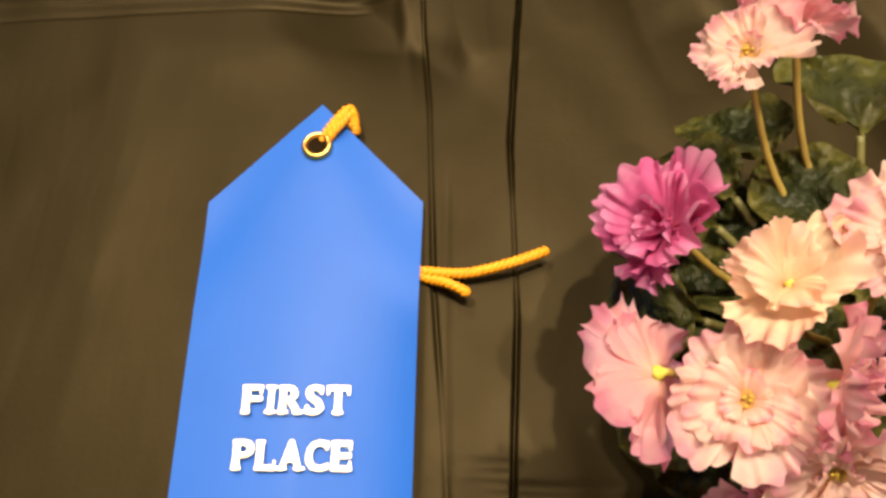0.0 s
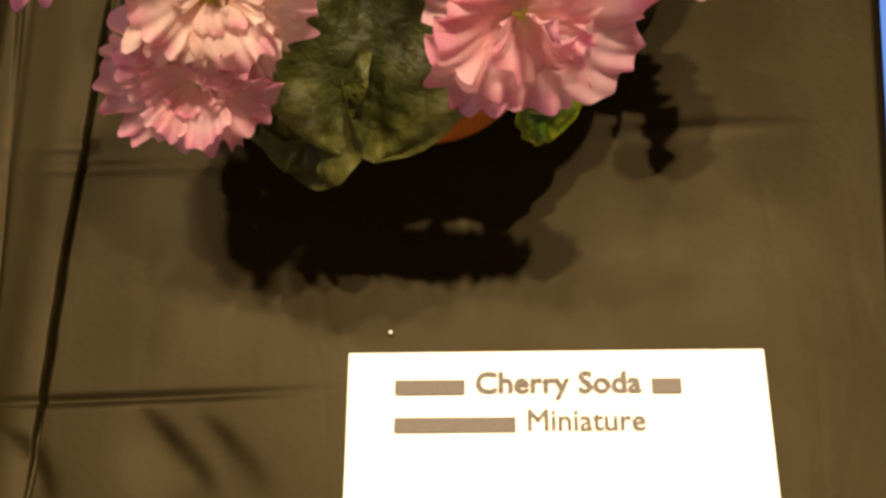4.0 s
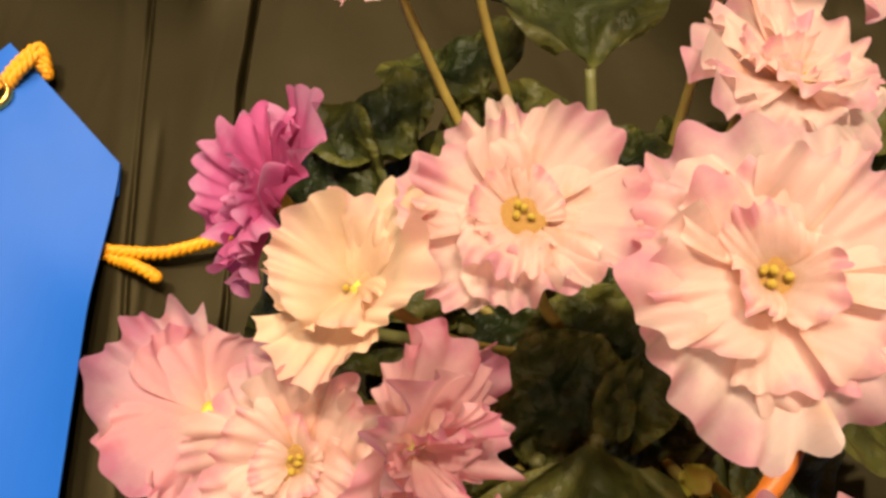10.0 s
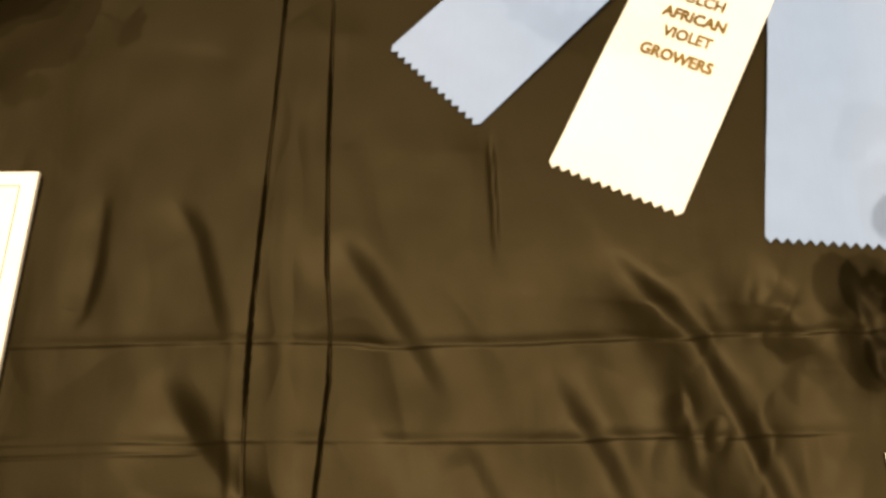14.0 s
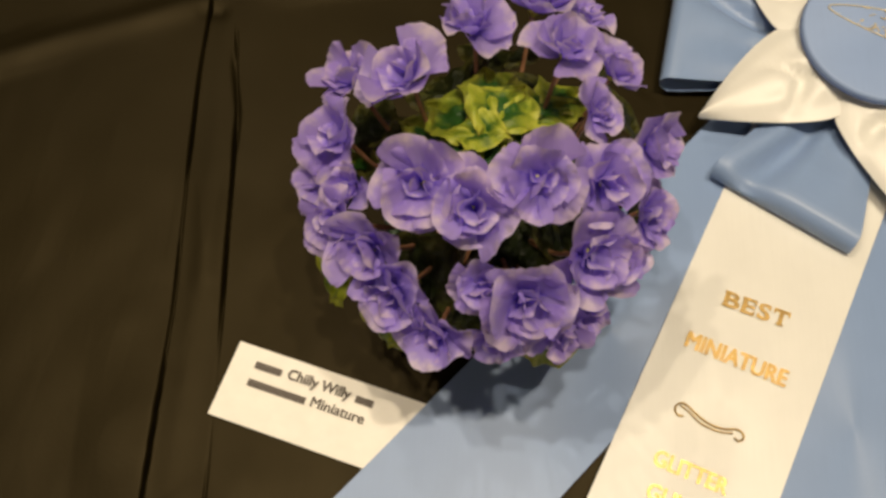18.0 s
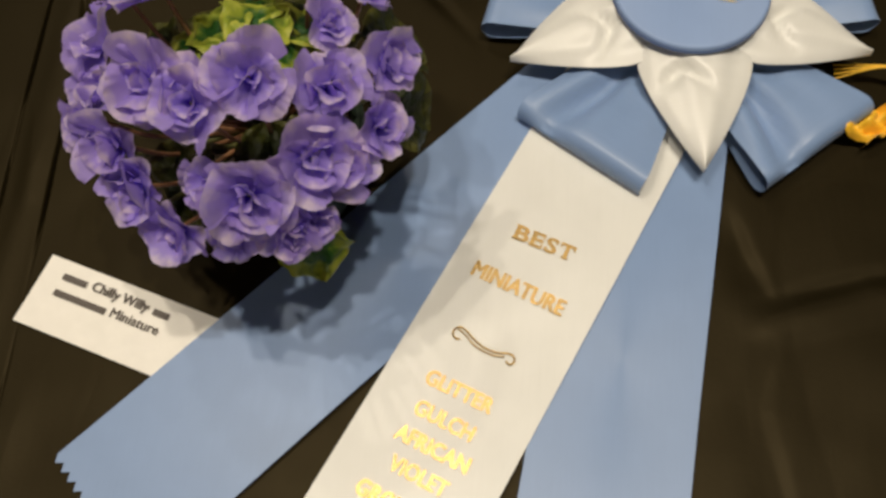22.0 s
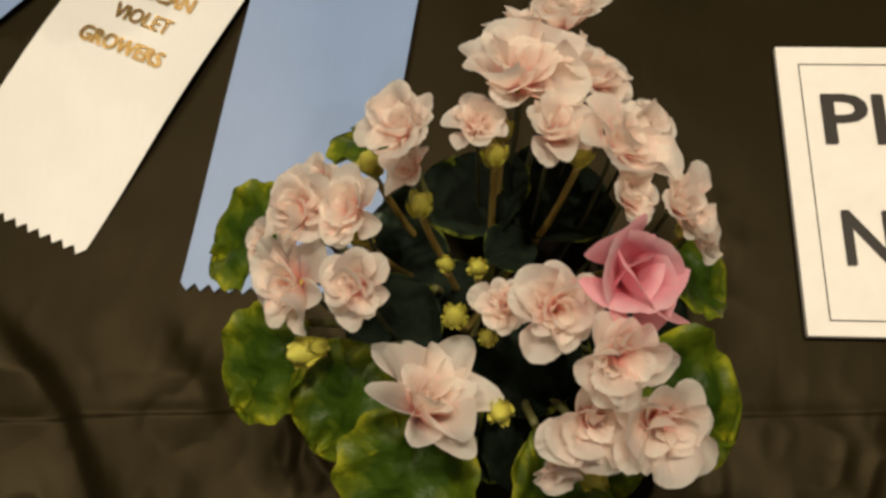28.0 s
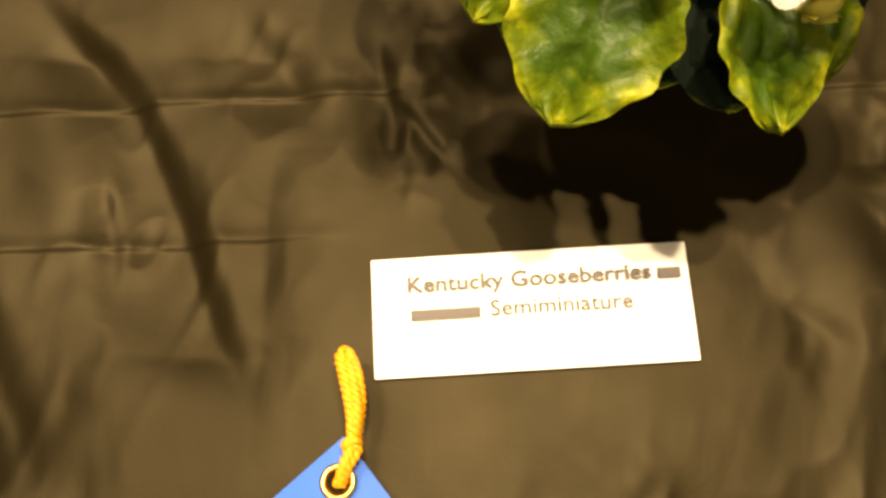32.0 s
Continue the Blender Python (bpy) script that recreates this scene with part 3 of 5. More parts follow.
# ---- table under the cloth ----
TX0, TX1, TY0, TY1 = -0.72, 1.11, -0.30, 0.92
table = thing("table", "long folding table hidden under a black plastic cloth", "table", pose(0, 0, TABLE_FLOOR))
part("tabletop", box_mesh("tabletop", TX0, TY0, -TABLE_FLOOR - 0.040, TX1, TY1, -TABLE_FLOOR - 0.014, M_WOOD, 0.004), table)
for lx in (TX0 + 0.12, TX1 - 0.12):
    for ly in (TY0 + 0.1, TY1 - 0.1):
        part("leg", tube("leg", ((lx, ly, 0.0), (lx, ly, 0.35), (lx, ly, -TABLE_FLOOR - 0.040)), 0.014, M_METAL, 12), table)

# ---- cloth ----
gx = np.concatenate((np.linspace(TX0, -0.16, 60), np.linspace(-0.16, -0.036, 115)[1:], np.linspace(-0.036, 0.020, 170)[1:], np.linspace(0.020, 0.40, 350)[1:], np.linspace(0.40, TX1, 60)[1:]))
gy = np.concatenate((np.linspace(TY0, -0.06, 40), np.linspace(-0.06, 0.004, 58)[1:], np.linspace(0.004, 0.020, 36)[1:], np.linspace(0.020, 0.165, 130)[1:], np.linspace(0.165, 0.232, 150)[1:], np.linspace(0.232, 0.60, 330)[1:], np.linspace(0.60, TY1, 40)[1:]))
GX, GY = np.meshgrid(gx, gy, indexing="ij")
rng = np.random.default_rng(5)


def waves(count, lo, hi):
    out = np.zeros_like(GX)
    for _ in range(count):
        k, a, p = rng.uniform(lo, hi), rng.uniform(0, math.pi), rng.uniform(0, 6.28)
        out += np.sin(k * (GX * math.cos(a) + GY * math.sin(a)) + p) / count ** 0.5
    return out


GZ = 0.0005 * waves(6, 12, 40)
WOB = 0.004 * waves(4, 15, 45)


def crease(line, width, height, soft=0.3, wob=0.5, puff=0.0, lop=1.0, slit=False):
    """A crease along a line of places, raised if height is above 0; soft is how far it fades at its ends, puff how far the sheet beside it swells, lop how much flatter its left flank runs."""
    global GZ
    xs, ys = [p[0] for p in line], [p[1] for p in line]
    pad = 6 * width * max(1, 0.6 * lop) + 0.012
    i0, i1 = np.searchsorted(gx, (min(xs) - pad, max(xs) + pad))
    j0, j1 = np.searchsorted(gy, (min(ys) - pad, max(ys) + pad))
    if i1 <= i0 or j1 <= j0:
        return
    px, py = GX[i0:i1, j0:j1], GY[i0:i1, j0:j1]
    total = sum(math.dist(a, b) for a, b in zip(line, line[1:]))
    best, along_it, side, run = np.full(px.shape, 9.0), np.zeros(px.shape), np.zeros(px.shape), 0.0
    for (x0, y0), (x1, y1) in zip(line, line[1:]):
        dx, dy = x1 - x0, y1 - y0
        length = math.hypot(dx, dy)
        s = np.clip(((px - x0) * dx + (py - y0) * dy) / length ** 2, 0, 1)
        ex, ey = px - x0 - s * dx, py - y0 - s * dy
        d = np.hypot(ex, ey)
        near = d < best
        best = np.where(near, d, best)
        side = np.where(near, np.sign(ex * dy - ey * dx) * d, side)
        along_it = np.where(near, (run + s * length) / total, along_it)
        run += length
    d = side + wob * WOB[i0:i1, j0:j1]
    fade = np.clip(along_it / soft, 0, 1) * np.clip((1 - along_it) / soft, 0, 1)
    fade = fade * fade * (3 - 2 * fade) * (0.85 + 0.15 * np.sin(70 * along_it * total + 3 * line[0][0]))
    if lop >= 5:
        width, height = 0.72 * width, 1.15 * height
    if slit:
        run = along_it * total
        fade = fade * np.clip(0.62 + 0.5 * np.sin(47 * run + 900 * line[0][0]) + 0.35 * np.sin(113 * run + 300 * line[0][0]), 0.12, 1)
    w = width * (0.75 + 0.25 * fade) * np.where(d > 0, lop, 1.0)
    shape = np.clip(1 - abs(d) / w, 0, 1) if slit else np.exp(-((d / w) ** 2))
    GZ[i0:i1, j0:j1] += fade * (height * shape - puff * height * np.exp(-(((d - 2.4 * w) / (2.0 * w)) ** 2)))


CLOTH_FOLDS()


def rumple(cell_x, cell_y, turn, seed):
    """Smooth noise from -1 to 1 on cells of that size, turned by so many degrees."""
    table = np.random.default_rng(seed).uniform(-1, 1, (257, 257))
    c, s = math.cos(math.radians(turn)), math.sin(math.radians(turn))
    u, v = (GX * c + GY * s) / cell_x + 60.3, (GY * c - GX * s) / cell_y + 60.7
    iu, iv = np.floor(u).astype(int), np.floor(v).astype(int)
    fu, fv = u - iu, v - iv
    fu, fv = fu * fu * (3 - 2 * fu), fv * fv * (3 - 2 * fv)
    iu, iv = iu % 256, iv % 256
    return (table[iu, iv] * (1 - fu) + table[iu + 1, iv] * fu) * (1 - fv) + (table[iu, iv + 1] * (1 - fu) + table[iu + 1, iv + 1] * fu) * fv


def band(a, lo, hi, soft):
    return np.clip((a - lo) / soft, 0, 1) * np.clip((hi - a) / soft, 0, 1)


# gathers between the packing creases, and finer crumpling under the east end
gather = band(GX, -0.20, 0.42, 0.05) * band(GY, 0.09, 0.33, 0.05)
east = band(GX, 0.09, 0.45, 0.05) * band(GY, 0.08, 0.30, 0.03)
GZ += gather * (0.0011 * np.abs(rumple(0.026, 0.075, 14, 3)) + 0.0004 * rumple(0.011, 0.030, 20, 4))
GZ -= east * (0.0014 * np.abs(rumple(0.016, 0.034, 12, 5)) + 0.0008 * np.abs(rumple(0.007, 0.013, -20, 6)))
GZ += (1 - gather) * 0.0009 * np.abs(rumple(0.050, 0.110, 8, 7))
PRESSED = ((-0.062, -0.06, -0.004, 0.14), (0.15, -0.06, 0.212, 0.14), (0.066, -0.007, 0.136, 0.022), (0.190, 0.156, 0.261, 0.188), (0.0, 0.362, 0.072, 0.402), (0.08, 0.255, 0.215, 0.50), (0.03, 0.31, 0.15, 0.45), (0.325, 0.246, 0.44, 0.334), (0.055, 0.055, 0.10, 0.10))
GZ += 0.00012 * waves(10, 120, 300)
for px0, py0, px1, py1 in PRESSED:
    near = np.maximum(np.maximum(px0 - GX, GX - px1), np.maximum(py0 - GY, GY - py1))
    GZ = GZ * (0.12 + 0.88 * np.clip(near / 0.022, 0, 1) ** 2)
GZ = np.minimum(GZ, 0.0006 + 0.4 * np.maximum(GZ, 0)) - 0.0004
nx, ny = GX.shape
cv = np.stack([GX, GY, GZ], -1).reshape(-1, 3)
idx = np.arange(nx * ny).reshape(nx, ny)
cf = np.stack([idx[:-1, :-1], idx[1:, :-1], idx[1:, 1:], idx[:-1, 1:]], -1).reshape(-1, 4)
cverts, cfaces = [tuple(v) for v in cv.tolist()], [tuple(f) for f in cf.tolist()]
rim = [int(idx[i, 0]) for i in range(nx)] + [int(idx[nx - 1, j]) for j in range(1, ny)] + [int(idx[i, ny - 1]) for i in range(nx - 2, -1, -1)] + [int(idx[0, j]) for j in range(ny - 2, 0, -1)]
base = len(cverts)
for k, i in enumerate(rim):
    x, y, z = cverts[i]
    out = Vector((x - 0.195, y - 0.31, 0)).normalized() * (0.012 + 0.012 * math.sin(k * 0.21))
    cverts.append((x + out.x, y + out.y, -0.26))
for k in range(len(rim)):
    a, b = rim[k], rim[(k + 1) % len(rim)]
    cfaces.append((a, base + k, base + (k + 1) % len(rim), b))
cloth = part("tablecloth", mesh_from("tablecloth", cverts, cfaces, M_CLOTH))
tagged(cloth, "black plastic tablecloth with packing creases and wrinkles", "tablecloth")


# ---- name cards ----
def bar(parent, x0, y0, x1, y1, material, name="bar"):
    part(name, mesh_from(name, [(x0, y0, 0.0009), (x1, y0, 0.0009), (x1, y1, 0.0009), (x0, y1, 0.0009)], [(0, 1, 2, 3)], material, False), parent)


def name_card(x, y, turn, z, words, second, label, drop=0.0):
    """x, y: the upper left corner. words, second: rows of (text or None for a bar, start, width, bold)."""
    m = pose(x, y, z, 0, 0, turn)
    card = thing("name_card", label, "card", m, "plant name cards")
    w, h = 0.0667, 0.0254

    def sheet(u, v):
        lift = 0.0004 * math.sin(3.1 * u) * math.sin(2.6 * v + 0.4)
        return (u * w, -v * h, lift)

    paper = part("paper", grid_mesh("paper", 14, 8, sheet, M_PAPER, thick=0.00028), card)
    for base, row in ((-0.0068 - drop, words), (-0.0128 - drop, second)):
        for text, start, width, bold in row:
            if text is None:
                bar(card, start, base - 0.0002, start + width, base + 0.0021, M_INK)
            else:
                part("lettering", text_mesh(text, width, 0.0033, M_INK, bold), card, pose(start, base, 0.0009))
    return card


name_card(0.0667, 0.0191, 1.8, 0.0012, ((None, 0.0078, 0.0112, 0), ("Cherry Soda", 0.0209, 0.0260, 0.045), (None, 0.0486, 0.0046, 0)), ((None, 0.0078, 0.0192, 0), ("Miniature", 0.0290, 0.0182, 0.018)), "small white card lettered Cherry Soda Miniature before the pink plant")
name_card(0.0045, 0.4008, -15.7, 0.0012, ((None, 0.0082, 0.0092, 0), ("Chilly Willy", 0.0197, 0.0215, 0.045), (None, 0.0432, 0.0060, 0)), ((None, 0.0082, 0.0200, 0), ("Miniature", 0.0302, 0.0180, 0.032)), "small white card lettered Chilly Willy, one end under a ribbon")
name_card(0.1915, 0.1829, 4.3, 0.0012, (("Kentucky Gooseberries", 0.0077, 0.0510, 0.045), (None, 0.0601, 0.0048, 0)), ((None, 0.0080, 0.0146, 0), ("Semiminiature", 0.0247, 0.0296, 0.018)), "small white card lettered Kentucky Gooseberries Semiminiature", 0.0009)


# ---- notice signs ----
def notice(x0, y0, turn, w, h, label):
    sg = thing("notice_sign", label, "sign", pose(x0, y0, 0.0008, 0, 0, turn), "notice signs")
    part("board", box_mesh("board", 0, -h, 0, w, 0, 0.0022, M_PAPER, 0.0004), sg)
    e, t = 0.0058, 0.00035
    for a, b, c, d in ((e, -e - t, w - e, -e), (e, -h + e - 0.0018, w - e, -h + e - 0.0018 + t), (e, -h + e - 0.0018, e + t, -e), (w - e - t, -h + e - 0.0018, w - e, -e)):
        part("border_line", mesh_from("border_line", [(a, b, 0.0024), (c, b, 0.0024), (c, d, 0.0024), (a, d, 0.0024)], [(0, 1, 2, 3)], M_BLACKINK, False), sg)
    return sg


sign_a = notice(0.3253, 0.3328, 0.6, 0.115, 0.0862, "white notice sign with a thin border and bold black letters")
part("lettering", text_mesh("Pl", 0.0165, 0.0155, M_BLACKINK, 0.03), sign_a, pose(0.0112, -0.0312, 0.0025))
part("lettering", text_mesh("N", 0.0125, 0.0155, M_BLACKINK, 0.03), sign_a, pose(0.0126, -0.0668, 0.0025))
for bx, by, bw in ((0.033, -0.0312, 0.055), (0.031, -0.0668, 0.05)):
    part("bar", box_mesh("bar", bx, by, 0.0023, bx + bw, by + 0.011, 0.0025, M_BLACKINK), sign_a)
sign_b = notice(-0.2160, 0.2700, 2.2, 0.115, 0.0862, "white notice sign with a thin border beside the red pot")
part("lettering", text_mesh("o", 0.0120, 0.0135, M_BLACKINK, 0.03), sign_b, pose(0.0905, -0.0310, 0.0025))
part("lettering", text_mesh("n", 0.0110, 0.0135, M_BLACKINK, 0.03), sign_b, pose(0.0890, -0.0670, 0.0025))
for bx, by, bw in ((0.014, -0.0310, 0.072), (0.014, -0.0670, 0.07)):
    part("bar", box_mesh("bar", bx, by, 0.0023, bx + bw, by + 0.010, 0.0025, M_BLACKINK), sign_b)


# ---- first place ribbons ----
def prize_ribbon(ax, ay, ex, ey, turn, label, loose, lift):
    """ax, ay: the folded point; the ribbon runs down its own -y. loose draws the cord's free course, lift how far its right edge stands off the cloth."""
    rb = thing("prize_ribbon", label, "ribbon", pose(ax, ay, 0.0024, 0, 0, turn), "first place ribbons")
    w, h, length = 0.0508, 0.0265, 0.203
    teeth = 12

    def strip(u, v):
        x = (v - 0.5) * w
        top = -abs(v - 0.5) * 2 * h
        cut = -length + (0.0012 if int(round(v * teeth * 2)) % 2 else -0.0012)
        y = top + (cut - top) * u
        z = 0.0005 * math.sin(5 * u + 1) + 0.0011 * math.cos(math.pi * (v - 0.5)) * min(1, u * 5 + 0.2)
        z += 0.0008 * math.exp(-((u - 0.06) / 0.06) ** 2) * math.cos(2 * math.pi * (v - 0.5))
        z += lift * v ** 6 * min(1.0, max(0.0, (u - 0.02) * 7))
        return (x, y, z)

    part("satin_strip", grid_mesh("satin_strip", 46, teeth * 2, strip, M_BLUE, thick=0.0004), rb)
    # the folded back under the point
    part("fold", mesh_from("fold", [(-w / 2, -h, -0.0006), (0, -0.0006, -0.0006), (w / 2, -h, -0.0006), (w / 2, -h - 0.006, -0.0014), (-w / 2, -h - 0.006, -0.0014)], [(0, 1, 2, 3, 4)], M_BLUE, False), rb)
    inv = rb.matrix_basis.inverted()
    eye = inv @ Vector((ex, ey, 0.0012))
    ring = [(0.0036, -0.0006), (0.0037, 0.0003), (0.0033, 0.0009), (0.0027, 0.0009), (0.0023, 0.0003), (0.0022, -0.0004)]
    eyelet = part("eyelet", lathe("eyelet", ring, M_BRASS, 28), rb, pose(eye.x, eye.y, 0.0026), "brass eyelet")
    part("eyelet_hole", lathe("eyelet_hole", ((0.0, 0.0), (0.0024, 0.0)), M_HOLE, 24), eyelet, pose(0, 0, 0.0001))
    for word, wx, wy, ww in (("FIRST", -0.0112, -0.0775, 0.0226), ("PLACE", -0.0120, -0.0892, 0.0246)):
        part("lettering", serif_mesh(word, ww, 0.0060, M_SILVER, 0.05), rb, pose(wx, wy, 0.0027), "pale gold foil letters")
    part("flourish", tube("flourish", ((-0.008, -0.102, 0.0032), (-0.004, -0.100, 0.0034), (0.0, -0.102, 0.0034), (0.004, -0.104, 0.0034), (0.008, -0.101, 0.0034), (0.006, -0.0985, 0.0034)), 0.0004, M_SILVER, 6), rb)
    for run in loose:
        pts = [inv @ Vector(p) for p in run]
        cord = part("cord", tube("cord", pts, 0.00076, M_CORD, 7, 1.0, 1500, 0.00058, 0.0), rb, None, "twisted golden cord")
        for ph in (2.09, 4.19):
            part("strand", tube("strand", pts, 0.00076, M_CORD, 7, 1.0, 1500, 0.00058, ph), cord)
        end = pts[-1]
        part("cord_end", lathe("cord_end", ((0.0, -0.0011), (0.0009, -0.0008), (0.0012, 0.0), (0.0009, 0.0008), (0.0, 0.0011)), M_CORD, 10), cord, pose(end.x, end.y, end.z))
    return rb


prize_ribbon(-0.0350, 0.1418, -0.0346, 0.1292, 2.5, "royal blue satin first place ribbon with brass eyelet and gold cord", (
    ((-0.0347, 0.1298, 0.0030), (-0.0327, 0.1326, 0.0052), (-0.0305, 0.1361, 0.0058), (-0.0282, 0.1393, 0.0054), (-0.0268, 0.1383, 0.0046), (-0.0261, 0.1349, 0.0028)),
    ((-0.0336, 0.1298, 0.0030), (-0.0313, 0.1324, 0.0052), (-0.0293, 0.1352, 0.0058), (-0.0278, 0.1379, 0.0052), (-0.0270, 0.1360, 0.0036)),
    ((-0.0110, 0.1003, 0.0008), (-0.0060, 0.0992, 0.0016), (0.0030, 0.0988, 0.0028), (0.0120, 0.1008, 0.0045), (0.0200, 0.1040, 0.0048)),
    ((-0.0110, 0.0997, 0.0008), (-0.0060, 0.0977, 0.0012), (-0.0010, 0.0957, 0.0036), (0.0028, 0.0938, 0.0040))), 0.0038)
prize_ribbon(0.1879, 0.1458, 0.1875, 0.1368, -3.9, "royal blue first place ribbon, its gold cord touching a card", (
    ((0.1875, 0.1364, 0.0045), (0.1890, 0.1400, 0.0080), (0.1902, 0.1440, 0.0085), (0.1900, 0.1500, 0.0100), (0.1885, 0.1560, 0.0105), (0.1872, 0.1605, 0.0090), (0.1884, 0.1618, 0.0085), (0.1905, 0.1580, 0.0098), (0.1916, 0.1520, 0.0090), (0.1908, 0.1450, 0.0070)),
    ((0.1880, 0.1364, 0.0045), (0.1897, 0.1398, 0.0076), (0.1912, 0.1430, 0.0075), (0.1906, 0.1446, 0.0090), (0.1892, 0.1436, 0.0085)),
    ((0.1905, 0.1445, 0.0080), (0.1912, 0.1500, 0.0100), (0.1902, 0.1555, 0.0105), (0.1890, 0.1595, 0.0098))), 0.0012)


# ---- rosette ----
CX, CY = 0.2158, 0.5140
rosette = thing("rosette", "large light blue and white satin rosette with three printed tails", "rosette", pose(CX, CY, 0))


def tail_height(u, v, z, sag, end_z):
    low = min(1.0, max(0.0, (u - 0.76) / 0.22))
    return z + (end_z - z) * low * low * (3 - 2 * low) + (0.0014 * sag * math.sin(9 * u + 4 * sag) ** 2 + 0.00015 * math.cos(13 * u + 2.5 * v)) * (1 - 0.6 * low) + 0.006 * (1 - u) ** 6


def tail(name, ux, uy, px, py, qx, qy, material, z, sag, end_z, label):
    """From the rosette's underside at ux, uy (middle) to the cut end between p and q."""
    w = math.hypot(qx - px, qy - py)
    mx, my = (px + qx) / 2, (py + qy) / 2
    d = Vector((mx - ux, my - uy, 0))
    n = Vector((-d.y, d.x, 0)).normalized()
    if (Vector((qx, qy, 0)) - Vector((px, py, 0))).dot(n) < 0:
        n = -n
    teeth = 13

    def strip(u, v):
        end = Vector((px, py, 0)).lerp(Vector((qx, qy, 0)), v)
        start = Vector((ux, uy, 0)) + n * (v - 0.5) * w
        p = start.lerp(end, u)
        if u > 0.999:
            p = p - d.normalized() * (0.0 if int(round(v * teeth * 2)) % 2 else 0.0022)
        return (p.x - CX, p.y - CY, tail_height(u, v, z, sag, end_z))

    return part(name, grid_mesh(name, 60, teeth * 2, strip, material, thick=0.00014), rosette, None, label), n, d


tail("tail", 0.2060, 0.5050, 0.0238, 0.3330, 0.0590, 0.2985, M_SKY, 0.0020, 0.5, 0.0004, "light blue satin tail with pinked end")
tail("tail", 0.2120, 0.5100, 0.1612, 0.2550, 0.2118, 0.2530, M_SKY, 0.0018, 0.4, 0.0001, "light blue satin tail with pinked end")
white_tail, wn, wd = tail("tail", 0.2100, 0.5050, 0.0854, 0.2834, 0.1327, 0.2638, M_WHITE, 0.0030, 0.2, 0.0001, "white satin tail printed in gold")


def foil(text, x0, y0, x1, y1, height, bold, serifs=False):
    run = (Vector(((x0 + x1) / 2 - 0.2100, (y0 + y1) / 2 - 0.5050, 0)).dot(wd)) / wd.length_squared
    m, width = along(x0 - CX, y0 - CY, x1 - CX, y1 - CY, tail_height(run, 0.5, 0.0030, 0.2, 0.0001) + 0.0005)
    me = serif_mesh(text, width, height, M_GOLD, bold) if serifs else text_mesh(text, width, height, M_GOLD, bold)
    part("lettering", me, white_tail, m, "gold foil letters")


foil("BEST", 0.1610, 0.4205, 0.1808, 0.4136, 0.0054, 0.05, True)
foil("MINIATURE", 0.1483, 0.4062, 0.1785, 0.3942, 0.0054, 0.05)
foil("GLITTER", 0.1372, 0.3682, 0.1585, 0.3600, 0.0049, 0.045)
foil("GULCH", 0.1348, 0.3582, 0.1532, 0.3508, 0.0049, 0.045)
foil("AFRICAN", 0.1298, 0.3500, 0.1528, 0.3410, 0.0049, 0.06)
foil("VIOLET", 0.1292, 0.3402, 0.1470, 0.3332, 0.0049, 0.045)
foil("GROWERS", 0.1202, 0.3322, 0.1462, 0.3218, 0.0050, 0.06)
scroll = pose(0.1550 - CX, 0.3818 - CY, 0.0038, 0, 0, -21)
stroke = ((-0.0080, -0.0014), (-0.0094, -0.0018), (-0.0108, -0.0009), (-0.0110, 0.0009), (-0.0097, 0.0023), (-0.0074, 0.0020), (-0.0044, 0.0007), (0.0, -0.0005), (0.0046, -0.0002), (0.0080, 0.0012), (0.0101, 0.0009), (0.0108, -0.0007), (0.0097, -0.0020), (0.0083, -0.0014))
under = ((-0.0100, 0.0014), (-0.0070, 0.0006), (-0.0024, -0.0014), (0.0034, -0.0016), (0.0074, -0.0004))
part("flourish", tube("flourish", [(x, y, 0.0) for x, y in stroke], 0.00032, M_GOLD, 6), white_tail, scroll, "gold foil flourish")
part("flourish", tube("flourish", [(x, y, 0.0) for x, y in under], 0.00024, M_GOLD, 6), white_tail, scroll)


def loop(angle, reach, w, seed):
    """A ribbon loop: out over the top, round a soft bend, and back beneath, dented along a slanting fold."""
    r0 = random.Random(seed)
    slant, hollow, tilt = r0.uniform(0.25, 0.45) * r0.choice((-1, 1)), r0.uniform(0.0060, 0.0085), r0.uniform(-0.004, 0.004)

    def surf(u, v):
        side = v - 0.5
        if u < 0.45:
            r, z = 0.012 + (reach - 0.012) * u / 0.45, 0.0050 + 0.0052 * u / 0.45
        elif u < 0.6:
            a = (u - 0.45) / 0.15 * math.pi
            r, z = reach + 0.0046 * math.sin(a), 0.0056 + 0.0046 * math.cos(a)
        else:
            k = (u - 0.6) / 0.4
            r, z = reach - (reach - 0.012) * k, 0.0010 + 0.003 * k
        far = min(1.0, max(0.0, (r - 0.012) / (reach - 0.012)))
        width = 0.020 + (w - 0.020) * far ** 0.8
        if u < 0.52:
            open_top = far * (1 - 0.55 * far ** 6)
            z += open_top * (0.0030 * math.cos(math.pi * side) - hollow * math.exp(-((side - slant * (far - 0.15)) / (0.05 + 0.07 * far)) ** 2) + 0.45 * hollow * math.exp(-((side - slant * (far - 0.15) - math.copysign(0.20, slant)) / 0.11) ** 2))
            z += 0.0012 * (1 - far) * math.cos(6 * math.pi * side) + tilt * side * far
        return (r + tilt * 2 * side * far, side * width, max(0.0010, z))
    return part("loop", grid_mesh("loop", 44, 22, surf, M_SKY), rosette, pose(0, 0, 0.002, 0, 0, angle), "light blue satin loop")


